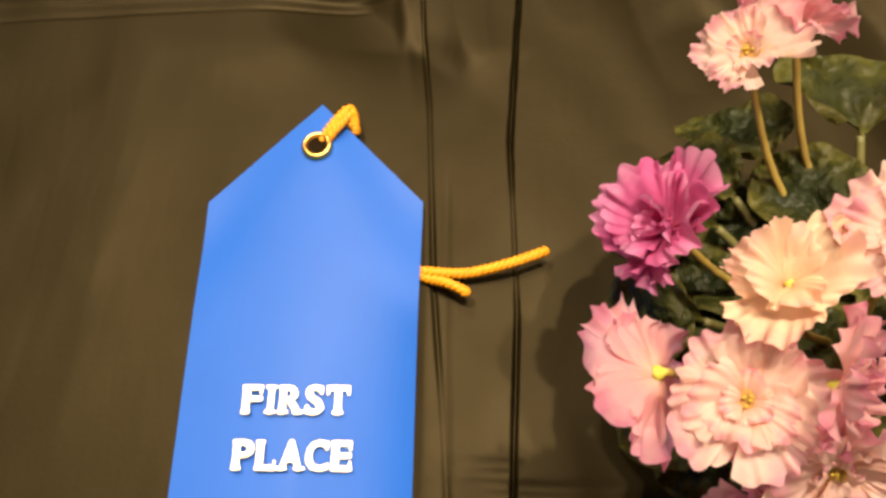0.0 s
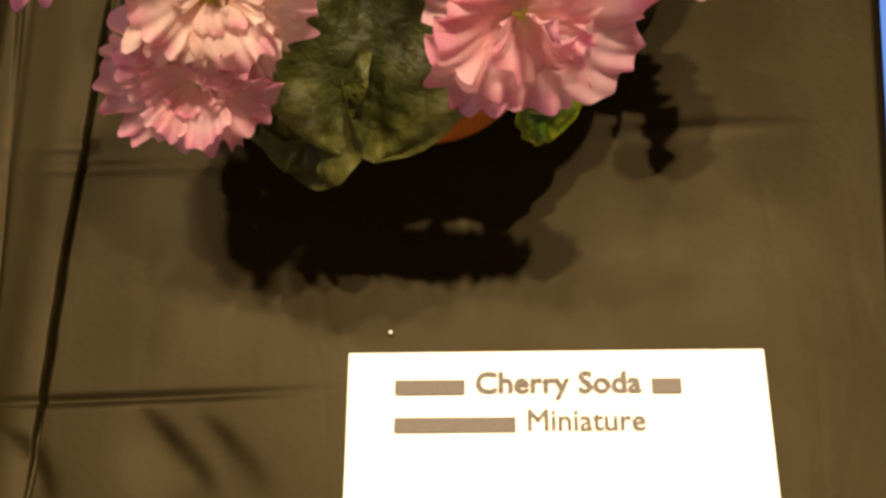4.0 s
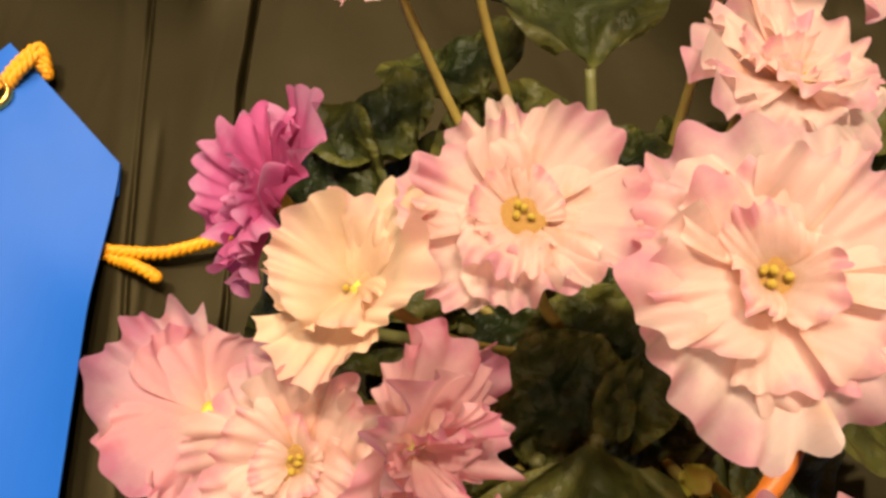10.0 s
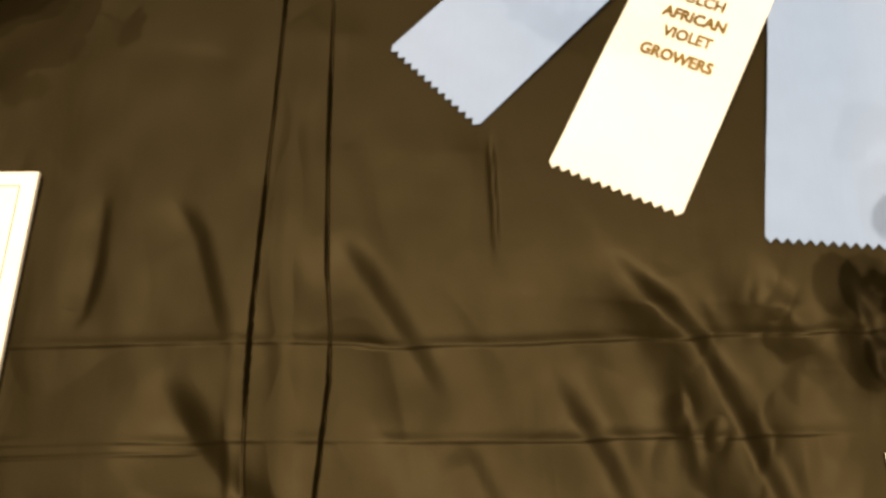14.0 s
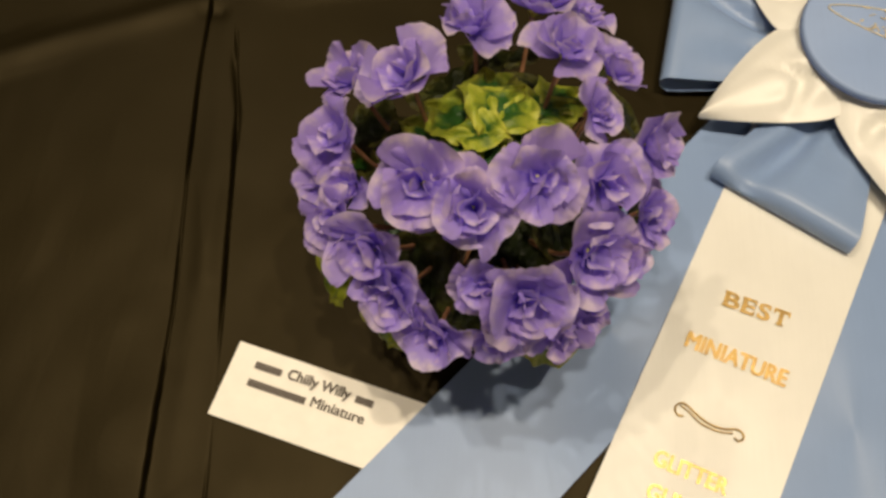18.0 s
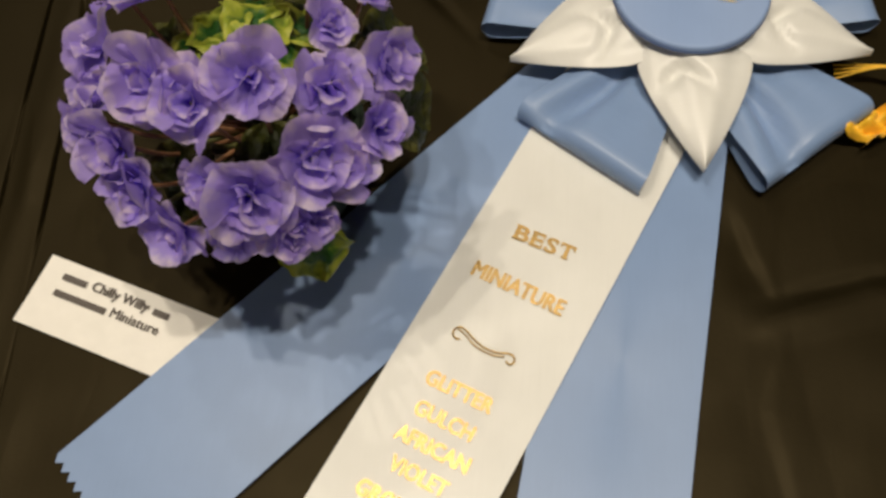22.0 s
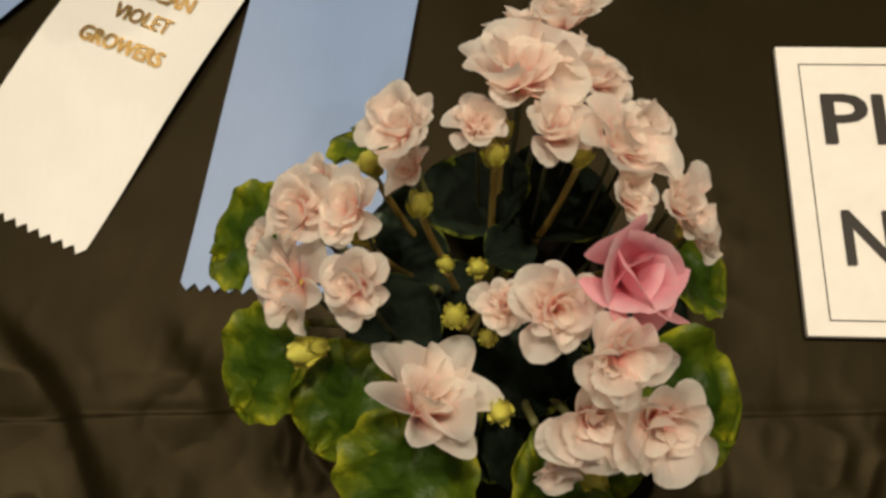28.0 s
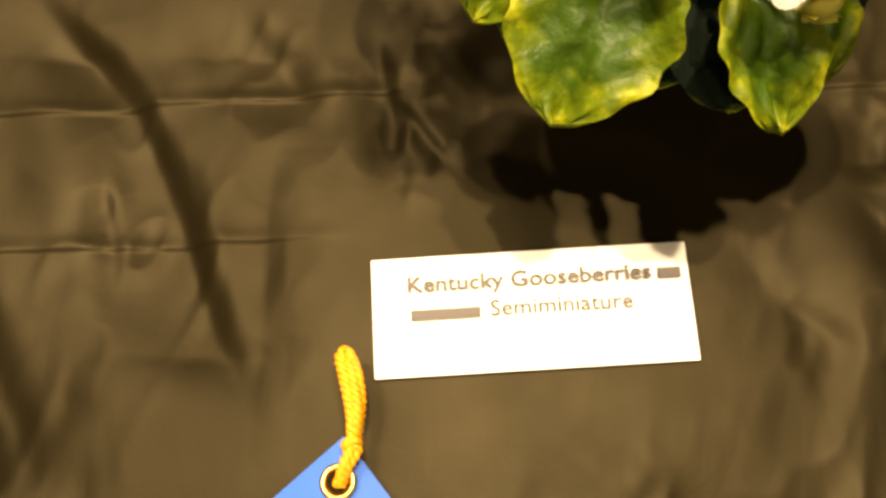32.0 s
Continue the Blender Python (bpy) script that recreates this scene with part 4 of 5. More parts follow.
def point(angle, reach, seed):
    """A white ribbon folded to a point, bulging in the middle, its rims turned under."""
    r0 = random.Random(seed)
    bend, dent, off = r0.uniform(-0.10, 0.10), r0.uniform(0.0032, 0.0048), r0.uniform(-0.15, 0.15)

    def surf(u, v):
        side = v - 0.5
        r = 0.010 + (reach - 0.010) * u
        width = 0.0390 * (1 - max(0.0, (u - 0.32) / 0.68) ** 1.35) + 0.0004
        z = 0.0225 - 0.0085 * u ** 1.4 - 0.0042 * (2 * abs(side)) ** 2.2 * (1 - 0.4 * u)
        z += 0.0020 * math.exp(-((side - bend * u) * 5) ** 2) * (1 - u) ** 0.6
        z -= dent * math.exp(-((u - 0.36 - 0.5 * abs(side - off)) / 0.045) ** 2) * math.exp(-((side - off) / 0.22) ** 2)
        z += 0.0009 * math.cos(7 * math.pi * side + seed) * (1 - u) ** 2
        return (r, side * width, z)
    return part("folded_point", grid_mesh("folded_point", 30, 22, surf, M_WHITE, thick=0.0004), rosette, pose(0, 0, 0, 0, 0, angle), "white satin folded to a point")


for k in range(5):
    loop(168 + 72 * k, 0.066, 0.051, k + 2)
for k in range(5):
    point(204 + 72 * k, 0.067, k + 1)
disc = [(0.0, 0.0262), (0.012, 0.0262), (0.0264, 0.0261), (0.0272, 0.0259), (0.0276, 0.0253), (0.0277, 0.0245), (0.0276, 0.0236), (0.0255, 0.0222)]
part("button", lathe("button", disc, satin("button_satin", (0.25, 0.355, 0.60), 0.55), 64), rosette, None, "light blue covered button")
part("button_rim", lathe("button_rim", ((0.0275, 0.0246), (0.0279, 0.0243), (0.0280, 0.0233), (0.0272, 0.0228)), satin("rim_blue_satin", (0.10, 0.16, 0.36)), 64), rosette)
fleck_rng = random.Random(4)
fv, ff = [], []
for k in range(170):
    a, rr = fleck_rng.gauss(-0.3, 0.9), fleck_rng.random() ** 0.5
    ex, ey = 0.0175 * rr * math.cos(a), 0.0056 * rr * math.sin(a) * (1 + 0.4 * math.cos(a)) - 0.0062 * rr * math.cos(a)
    fa, fl, fw = fleck_rng.uniform(0, 3.14), fleck_rng.uniform(0.0004, 0.0013), fleck_rng.uniform(0.00015, 0.0003)
    cu, su = math.cos(fa), math.sin(fa)
    base_i = len(fv)
    fv += [(ex + i * fl * cu - j * fw * su, ey + i * fl * su + j * fw * cu, 0.0265) for i, j in ((-1, -1), (1, -1), (1, 1), (-1, 1))]
    ff.append(tuple(range(base_i, base_i + 4)))
part("emblem", mesh_from("emblem", fv, ff, M_SILVER, False), rosette, pose(0.0005, 0.0030, 0), "worn gold foil emblem")
outline = [(0.0188 * math.cos(a), 0.0060 * math.sin(a) * (1 + 0.4 * math.cos(a)) - 0.0066 * math.cos(a), 0.0265) for a in np.linspace(0.4, 5.6, 26)]
part("emblem_outline", tube("emblem_outline", outline, 0.0002, M_SILVER, 5), rosette, pose(0.0005, 0.0030, 0))


def crumple(u, v):
    return (0.018 * u + 0.004 * math.sin(9 * v), 0.014 * (v - 0.5) * (1 - 0.3 * u), 0.004 + 0.005 * abs(math.sin(7 * u + 2 * v)) + 0.003 * math.cos(11 * v))


part("tie", grid_mesh("tie", 18, 10, crumple, M_YELLOW, thick=0.0004), rosette, pose(0.0585, -0.0435, 0, 0, 0, 25), "crumpled yellow satin tie")
for k in range(4):
    part("thread", tube("thread", ((0.055, -0.020 + 0.002 * k, 0.004), (0.072 + 0.002 * k, -0.018, 0.010), (0.080 + 0.002 * k, -0.026, 0.006), (0.074 + 0.002 * k, -0.036 + 0.002 * k, 0.004)), 0.00035, M_YELLOW, 6), rosette)


# ---- plants ----
def petal_shape(seed, wide, frill, cup, tip, lobes, sharp=2.5, fold=0.0, wave=1.0):
    """One petal, base at 0, rim at y = 1: a ruffled fan, cupped or rolled back, creased along its middle."""
    r = random.Random(seed)
    p1, p2, p3, p4, p5 = (r.uniform(0, 6.28) for _ in range(5))
    k1, k2, k3 = r.uniform(2.6, 4.4), r.uniform(11, 15), r.uniform(20, 27)
    lean, roll, notch = r.uniform(-0.14, 0.14), r.uniform(-0.16, 0.14), r.uniform(0, 0.09) * lobes
    curl = r.uniform(-0.35, 0.30) * (0.4 + 0.6 * frill)

    def surf(u, v):
        s = 2 * v - 1
        rim = u ** 3
        edge = u ** (5 - 1.6 * frill)
        swell = 0.72 + 0.28 * math.sin(2.9 * s + p5)
        w2, w3 = k2 * s + 1.6 * math.sin(2.7 * s + p3), k3 * s + 2.0 * math.sin(3.9 * s + p1)
        rho = u * (1 - tip * abs(s) ** sharp) - rim * notch * math.exp(-((s - lean) * 4) ** 2)
        rho += rim * 0.06 * lobes * math.sin(k1 * s + p1) + edge * frill * swell * (0.046 * math.sin(w2 + p2) + 0.050 * math.sin(w3 + p4))
        x = rho * math.sin(wide * s * (1 - 0.25 * u * u)) * 1.1 + lean * u * u + 0.05 * s
        y = rho * math.cos(wide * s)
        z = cup * (1.3 * u * u - 0.75 * u ** 4) - 0.10 * u + (0.14 + 0.1 * cup) * s * s * u + roll * s * u * u + curl * 0.5 * u ** 4
        z += fold * abs(s) ** 1.3 * u + 0.030 * math.sin(3 * s + 4 * u + p2)
        z += wave * frill ** 0.5 * rim * 0.080 * math.sin(k1 * 1.4 * s + p3) + frill * (edge * swell * (0.105 * math.sin(w2 + p1) + 0.066 * math.sin(w3 + p4 + 1.2)))
        return (x, y, z)

    return grid_mesh("petal", 12, 64, surf)


def leaf_shape(seed, wide, teeth, tip, cup, blunt=0.55):
    r = random.Random(seed)
    p1 = r.uniform(0, 6.28)

    def surf(u, v):
        s = 2 * v - 1
        half = wide * math.sin(math.pi * min(1, 0.05 + 0.95 * u ** 0.9)) ** blunt
        y = u + 0.06 * (1 - u) * abs(s)
        scallop = 1 + teeth * 0.028 * abs(s) ** 4 * math.sin(26 * u + p1)
        y += teeth * 0.012 * u ** 4 * math.sin(19 * s)
        vein = abs(math.sin(7.5 * (u - 0.55 * abs(s)) + 0.4)) ** 0.5
        z = cup * (abs(s) ** 1.5 * half * 1.2) - 0.22 * u * u + 0.018 * vein * (1 - abs(s)) ** 0.3 - 0.045 * math.exp(-(s * 7) ** 2) + 0.032 * math.sin(9 * u + 4 * s + p1) + 0.018 * math.sin(17 * u - 9 * s + 2 * p1) + 0.03 * s * s * math.sin(11 * u + 2 * p1 + 2 * s)
        return (half * s * scallop, y, z)

    return grid_mesh("leaf", 24, 22, surf)


def with_mat(me, material):
    me = me.copy()
    me.materials.clear()
    me.materials.append(material)
    return me


FRILLY = [petal_shape(10 + k, 0.95, 1.0, 0.06 + 0.04 * k, 0.12, 1.0) for k in range(10)]
SOFT = [petal_shape(30 + k, 0.94, 0.20, 0.08 + 0.06 * k, 0.12, 0.9, 2.5, 0.05 * (k % 4), 3.0) for k in range(10)]
STARRY = [petal_shape(50 + k, 0.62, 0.10, 0.22 + 0.06 * k, 0.30, 0.3, 1.8, 0.05) for k in range(8)]
SPIKY = [petal_shape(90 + k, 0.42, 0.06, 0.20 + 0.05 * k, 0.42, 0.2, 1.6, 0.06) for k in range(6)]
CUPPED = [petal_shape(70 + k, 1.12, 0.08, 0.55, 0.06, 0.2) for k in range(5)]
# rings of a flower: how many petals, their length, how far they stand up, how much that varies
KINDS = {}
for kname, shapes, kmat, rings in (
    ("pale", FRILLY, M_PINK, ((6, 1.0, 8, 10), (4, 0.74, 18, 12), (3, 0.46, 40, 16))),
    ("cream", FRILLY, M_CREAM, ((4, 1.05, 20, 16), (3, 0.74, 46, 18))),
    ("rose", FRILLY, M_ROSE, ((6, 1.0, 10, 14), (4, 0.72, 28, 16), (2, 0.5, 52, 14))),
    ("magenta", FRILLY, M_MAGENTA, ((6, 1.0, 12, 20), (4, 0.80, 34, 20), (3, 0.5, 58, 16))),
    ("lilac", SOFT, M_LILAC, ((5, 1.0, 16, 22), (3, 0.84, 44, 20), (3, 0.60, 64, 16))),
    ("violet", SOFT, M_VIOLET, ((5, 1.0, 18, 10), (4, 0.7, 46, 10))),
    ("blush", STARRY, M_BLUSH, ((8, 1.0, 12, 12), (7, 0.84, 30, 12), (6, 0.62, 54, 12))),
    ("tulip", CUPPED, M_TULIP, ((4, 1.0, 50, 3), (3, 0.84, 62, 3))),
    ("halfopen", SPIKY, M_BLUSH, ((9, 1.0, 32, 8), (7, 0.86, 50, 8), (5, 0.66, 68, 8)))):
    KINDS[kname] = ([with_mat(s, kmat) for s in shapes], rings)
LEAVES = {}
# gdark: inner shade of the blush plant painted near black; red plant shares it
for lname, lmat, wide, teeth, tip in (("dark", M_LEAF, 0.46, 0.5, 0.10), ("olive", M_LEAFLIGHT, 0.56, 0.4, 0.08), ("vari", M_VARI, 0.40, 2.2, 0.22), ("goose", M_GOOSE, 0.45, 1.8, 0.12), ("gdark", leaf_mat("deep_green_shaded_leaf", (0.003, 0.009, 0.003), (0.004, 0.012, 0.004), (0.26, 0.31, 0.03), 0.76, 0.85, 0.06), 0.48, 1.0, 0.1)):
    LEAVES[lname] = [with_mat(leaf_shape(5 + 7 * k + len(lname), wide, teeth, tip, 0.10 if lname == "vari" else 0.22, 1.1 if lname == "vari" else 0.55), lmat) for k in range(3)]
CENTRE = lathe("flower", ((0.0, 0.03), (0.08, 0.02), (0.12, -0.01), (0.10, -0.06), (0.03, -0.16), (0.0, -0.17)), M_BUD, 12)
ANTHER = lathe("anther", ((0.0, 0.26), (0.035, 0.24), (0.05, 0.18), (0.035, 0.11), (0.0, 0.06)), M_EYE, 8)
EYE = lathe("eye", ((0.0, 0.02), (0.10, 0.03), (0.17, 0.05), (0.20, 0.02), (0.14, -0.06), (0.0, -0.1)), M_AMBER, 14)
BUD = lathe("bud", ((0.0, 1.0), (0.28, 0.85), (0.52, 0.45), (0.56, 0.1), (0.40, -0.35), (0.18, -0.7), (0.0, -0.8)), M_BUD, 10)
BUDLEAF = grid_mesh("sepal", 5, 4, lambda u, v: (0.34 * (2 * v - 1) * math.sin(math.pi * (0.1 + 0.85 * u)) ** 0.7, u * 1.2, 0.12 - 0.35 * (2 * v - 1) ** 2 * 0.5 - 0.2 * u), M_BUD)
dice = random.Random(11)


def aim(plant, x, y, z, spread, lean=None):
    """The way a flower faces: outward from the plant's middle and up."""
    cx, cy = plant["middle"]
    dx, dy = x - cx, y - cy
    tilt = lean if lean is not None else min(70.0, spread * math.hypot(dx, dy))
    return math.degrees(math.atan2(dy, dx)), tilt


def rod(plant, name, x, y, z, radius, material, low=0.3):
    cx, cy = plant["middle"]
    bz = plant["neck"]
    a = Vector((cx + low * (x - cx) * 0.5, cy + low * (y - cy) * 0.5, bz))
    b = Vector((x, y, z))
    mid = Vector((a.x + 0.66 * (b.x - a.x), a.y + 0.66 * (b.y - a.y), bz + 0.42 * (z - bz)))
    o = plant.matrix_basis.translation
    return tube(name, (a - o, mid - o, b - o), radius, material, 7, 0.8)


def bloom(plant, x, y, z, r, kind, lean=None, way=None, few=0):
    """few leaves that many petals out of the outer rings."""
    shapes, rings = KINDS[kind]
    az, tilt = aim(plant, x, y, z, 1050 if kind == "lilac" else 850, lean)
    az = az if way is None else way
    o = plant.matrix_basis.translation
    m = pose(x - o.x, y - o.y, z - o.z, 10 if way is None else 0) @ pose(0, 0, 0, 0, 0, az) @ pose(0, 0, 0, 0, tilt + dice.uniform(-10, 10), 0) @ pose(0, 0, 0, 0, 0, dice.uniform(0, 360))
    m = m @ pose(0, 0, -0.4 * r * math.sin(math.radians(tilt)) if way is not None else 0)
    fl = part("flower", CENTRE, plant, m @ Matrix.Diagonal((r, r, r, 1)))
    for n, size, open_up, vary in rings:
        turn = dice.uniform(0, 360)
        for k in range(n - few if size > 0.7 and n > few else n):
            s = size * dice.uniform(0.76, 1.14)
            lift = open_up + dice.uniform(-vary, vary)
            part("petal", dice.choice(shapes), fl, pose(0, 0, 0.06 * (1 - size), 0, 0, turn + 360 / n * k + dice.uniform(-16, 16)) @ pose(0, 0.03, 0, lift, dice.uniform(-16, 16), 0) @ Matrix.Diagonal((s * dice.uniform(0.88, 1.12), s, s, 1)))
    if kind == "pale":
        part("eye", EYE, fl, pose(0, 0, 0.05))
    for k in range({"pale": 4, "cream": 1, "blush": 1, "violet": 1}.get(kind, 0)):
        part("anther", ANTHER, fl, pose(0.07 * math.cos(2.4 * k), 0.07 * math.sin(2.4 * k), 0.03, 16 * math.sin(2.4 * k), -16 * math.cos(2.4 * k), 40 * k) @ Matrix.Diagonal((0.7, 0.6, 0.5, 1)))
    back = m @ Vector((0, 0, -0.12 * r))
    thin, low = (0.00048, 1.5) if kind == "blush" else (0.00078, 0.3)
    part("stem", rod(plant, "stem", back.x + o.x, back.y + o.y, back.z + o.z, thin, {"lilac": M_STEMRED, "blush": M_STEMSHADE, "halfopen": M_STEMSHADE}.get(kind, M_STEM), low), plant)
    return fl


def leaf(plant, x, y, z, r, kind, lean=20, slim=1.0):
    """x, y, z: the blade's middle; r: half its length; slim narrows it."""
    az, tilt = aim(plant, x, y, z, 0, lean)
    o = plant.matrix_basis.translation
    size = 2.3 * r
    m = pose(x - o.x, y - o.y, z - o.z) @ pose(0, 0, 0, 0, 0, az - 90 + dice.uniform(-14, 14)) @ pose(0, 0, 0, -tilt, dice.uniform(-10, 10), 0) @ pose(0, -0.5 * size, 0)
    lf = part("leaf", dice.choice(LEAVES[kind]), plant, m @ Matrix.Diagonal((size * slim, size, size, 1)))
    foot = m @ Vector((0, 0, -0.001))
    part("leaf_stalk", rod(plant, "leaf_stalk", foot.x + o.x, foot.y + o.y, foot.z + o.z, 0.0010, M_STALK, 0.1), plant)
    return lf


def bud(plant, x, y, z, r):
    az, tilt = aim(plant, x, y, z, 900)
    o = plant.matrix_basis.translation
    m = pose(x - o.x, y - o.y, z - o.z) @ pose(0, 0, 0, 0, 0, az) @ pose(0, 0, 0, 0, tilt + dice.uniform(-15, 25), 0)
    b = part("bud", BUD, plant, m @ Matrix.Diagonal((r * 1.0, r * 1.0, r * 1.35, 1)))
    for k in range(5):
        part("sepal", BUDLEAF, b, pose(0, 0, -0.62, 0, 0, 72 * k) @ pose(0, 0.30, 0, 80, 0, 0))
    part("stem", rod(plant, "stem", x, y, z - 0.004, 0.0008, M_STEM), plant)
    return b


def pot(plant, top, height, mat, label):
    o = plant.matrix_basis.translation
    base = 0.72 * top
    prof = ((0.0, 0.001), (base, 0.001), (base + 0.001, 0.004), (top - 0.003, height - 0.014), (top - 0.002, height - 0.013), (top + 0.0005, height - 0.013), (top + 0.001, height - 0.002), (top, height), (top - 0.002, height - 0.0005), (top - 0.0035, height - 0.012))
    p = part("pot", lathe("pot", prof, mat, 48), plant, None, label)
    part("soil", lathe("soil", ((0.0, height - 0.008), (top * 0.6, height - 0.009), (top - 0.003, height - 0.011)), M_SOIL, 36), p)


def plant(name, label, cx, cy, neck, top, height, mat, plabel):
    p = thing(name, label, "potted plant", pose(cx, cy, 0.002), "exhibited violets")
    p["middle"], p["neck"] = (cx, cy), neck
    pot(p, top, height, mat, plabel)
    return p


pink_plant = plant("african_violet", "pink frilled miniature african violet with dark leaves in an orange pot", 0.0780, 0.0740, 0.036, 0.0250, 0.036, M_TERRA, "orange plastic pot")
bloom(pink_plant, 0.0850, 0.0692, 0.082, 0.0134, 'pale', 8, 270)
bloom(pink_plant, 0.0648, 0.0745, 0.081, 0.0112, 'pale', 10, 90)
bloom(pink_plant, 0.0493, 0.0696, 0.076, 0.0104, 'cream', 28, 205)
bloom(pink_plant, 0.0332, 0.0855, 0.060, 0.0130, 'magenta', 62, 180)
bloom(pink_plant, 0.0930, 0.0962, 0.070, 0.0114, 'pale', 18, 60)
bloom(pink_plant, 0.0888, 0.1185, 0.070, 0.0098, 'rose', 34, 100)
bloom(pink_plant, 0.0995, 0.1140, 0.070, 0.0084, 'pale', 40, 30, 1)
bloom(pink_plant, 0.0312, 0.0600, 0.058, 0.0112, 'rose', 122, 185)
bloom(pink_plant, 0.0445, 0.0545, 0.069, 0.0104, 'pale', 28, 215)
bloom(pink_plant, 0.0590, 0.0540, 0.074, 0.0106, 'rose', 70, 330)
bloom(pink_plant, 0.0585, 0.0450, 0.062, 0.0110, 'pale', 48, 265)
bloom(pink_plant, 0.0528, 0.0402, 0.050, 0.0112, 'rose', 52, 262)
bloom(pink_plant, 0.0952, 0.0442, 0.055, 0.0144, 'rose', 74, 285)
bloom(pink_plant, 0.1258, 0.0712, 0.040, 0.0124, 'rose', 124, 0)
bloom(pink_plant, 0.0478, 0.1105, 0.072, 0.0094, 'pale', 30, 210, 2)
bloom(pink_plant, 0.0578, 0.1212, 0.070, 0.0096, 'rose', 56, 80, 2)
bud(pink_plant, 0.0836, 0.0567, 0.056, 0.0025)
leaf(pink_plant, 0.0534, 0.0715, 0.036, 0.0088, 'dark', 20)
leaf(pink_plant, 0.0978, 0.0616, 0.036, 0.0076, 'dark', 25)
leaf(pink_plant, 0.0997, 0.0617, 0.036, 0.0091, 'dark', 28)
leaf(pink_plant, 0.0478, 0.0558, 0.034, 0.0107, 'dark', 25)
leaf(pink_plant, 0.0407, 0.0603, 0.034, 0.0089, 'dark', 15)
leaf(pink_plant, 0.0974, 0.0578, 0.034, 0.0105, 'dark', 28)
leaf(pink_plant, 0.0472, 0.0805, 0.040, 0.0100, 'dark', 5)
leaf(pink_plant, 0.0609, 0.0770, 0.042, 0.0098, 'dark', 5)
leaf(pink_plant, 0.0705, 0.0669, 0.044, 0.0080, 'dark', 8)
leaf(pink_plant, 0.0792, 0.0789, 0.046, 0.0086, 'dark', 5)
leaf(pink_plant, 0.0722, 0.1225, 0.046, 0.0108, 'olive', 12, 0.92)
leaf(pink_plant, 0.0626, 0.0973, 0.050, 0.0094, 'dark', 5)
leaf(pink_plant, 0.0782, 0.0954, 0.050, 0.0074, 'dark', 8)
leaf(pink_plant, 0.1054, 0.1084, 0.044, 0.0088, 'olive', 15)
leaf(pink_plant, 0.1150, 0.0981, 0.040, 0.0124, 'olive', 10)
leaf(pink_plant, 0.1104, 0.0803, 0.040, 0.0104, 'dark', 25)
leaf(pink_plant, 0.0545, 0.1186, 0.036, 0.0107, 'dark', 25)
leaf(pink_plant, 0.0376, 0.0963, 0.042, 0.0104, 'dark', 22)
leaf(pink_plant, 0.0443, 0.1050, 0.042, 0.0090, 'dark', 20)
leaf(pink_plant, 0.0640, 0.0490, 0.042, 0.0100, 'dark', 34)
leaf(pink_plant, 0.0740, 0.0480, 0.045, 0.0125, 'olive', 34)
leaf(pink_plant, 0.0625, 0.0460, 0.034, 0.0100, 'olive', 42)
leaf(pink_plant, 0.0706, 0.0655, 0.050, 0.0074, 'dark', 10)
leaf(pink_plant, 0.0655, 0.0560, 0.038, 0.0087, 'dark', 42)
leaf(pink_plant, 0.0954, 0.0606, 0.036, 0.0095, 'olive', 36)
leaf(pink_plant, 0.0706, 0.0573, 0.040, 0.0106, 'dark', 20)
leaf(pink_plant, 0.0498, 0.0562, 0.034, 0.0096, 'dark', 35)
leaf(pink_plant, 0.0966, 0.0959, 0.040, 0.0144, 'dark', 10)
leaf(pink_plant, 0.0513, 0.0901, 0.040, 0.0132, 'dark', 15)
leaf(pink_plant, 0.0782, 0.0833, 0.038, 0.0154, 'dark', 5)
leaf(pink_plant, 0.0804, 0.0637, 0.050, 0.0067, 'dark', 15)
leaf(pink_plant, 0.0804, 0.0605, 0.046, 0.0077, 'dark', 25)
leaf(pink_plant, 0.0750, 0.0689, 0.050, 0.0094, 'dark', 10)
leaf(pink_plant, 0.1062, 0.0720, 0.040, 0.0100, 'olive', 25)
leaf(pink_plant, 0.1150, 0.1009, 0.042, 0.0131, 'olive', 6)
leaf(pink_plant, 0.1114, 0.0844, 0.036, 0.0116, 'olive', 30)
leaf(pink_plant, 0.0344, 0.0749, 0.040, 0.0104, 'dark', 35)
leaf(pink_plant, 0.0980, 0.0490, 0.030, 0.0056, 'goose', 50)

lilac_plant = plant("african_violet", "lavender double african violet with variegated leaves, partly over a ribbon", 0.0830, 0.4330, 0.046, 0.029, 0.046, M_GREENPOT, "dark green pot")
bloom(lilac_plant, 0.0469, 0.4491, 0.082, 0.0101, 'lilac')
bloom(lilac_plant, 0.0635, 0.4418, 0.095, 0.0129, 'lilac')
bloom(lilac_plant, 0.0456, 0.4327, 0.080, 0.0115, 'lilac')
bloom(lilac_plant, 0.0785, 0.4636, 0.086, 0.0131, 'lilac')
bloom(lilac_plant, 0.0942, 0.4729, 0.084, 0.0130, 'lilac')
bloom(lilac_plant, 0.1017, 0.4513, 0.094, 0.0110, 'lilac')
bloom(lilac_plant, 0.1149, 0.4523, 0.084, 0.0099, 'lilac')
bloom(lilac_plant, 0.1071, 0.4724, 0.080, 0.0086, 'lilac')
bloom(lilac_plant, 0.1089, 0.4341, 0.094, 0.0082, 'lilac')
bloom(lilac_plant, 0.1232, 0.4310, 0.084, 0.0104, 'lilac')
bloom(lilac_plant, 0.1114, 0.4181, 0.090, 0.0114, 'lilac')
bloom(lilac_plant, 0.1229, 0.4157, 0.078, 0.0101, 'lilac')
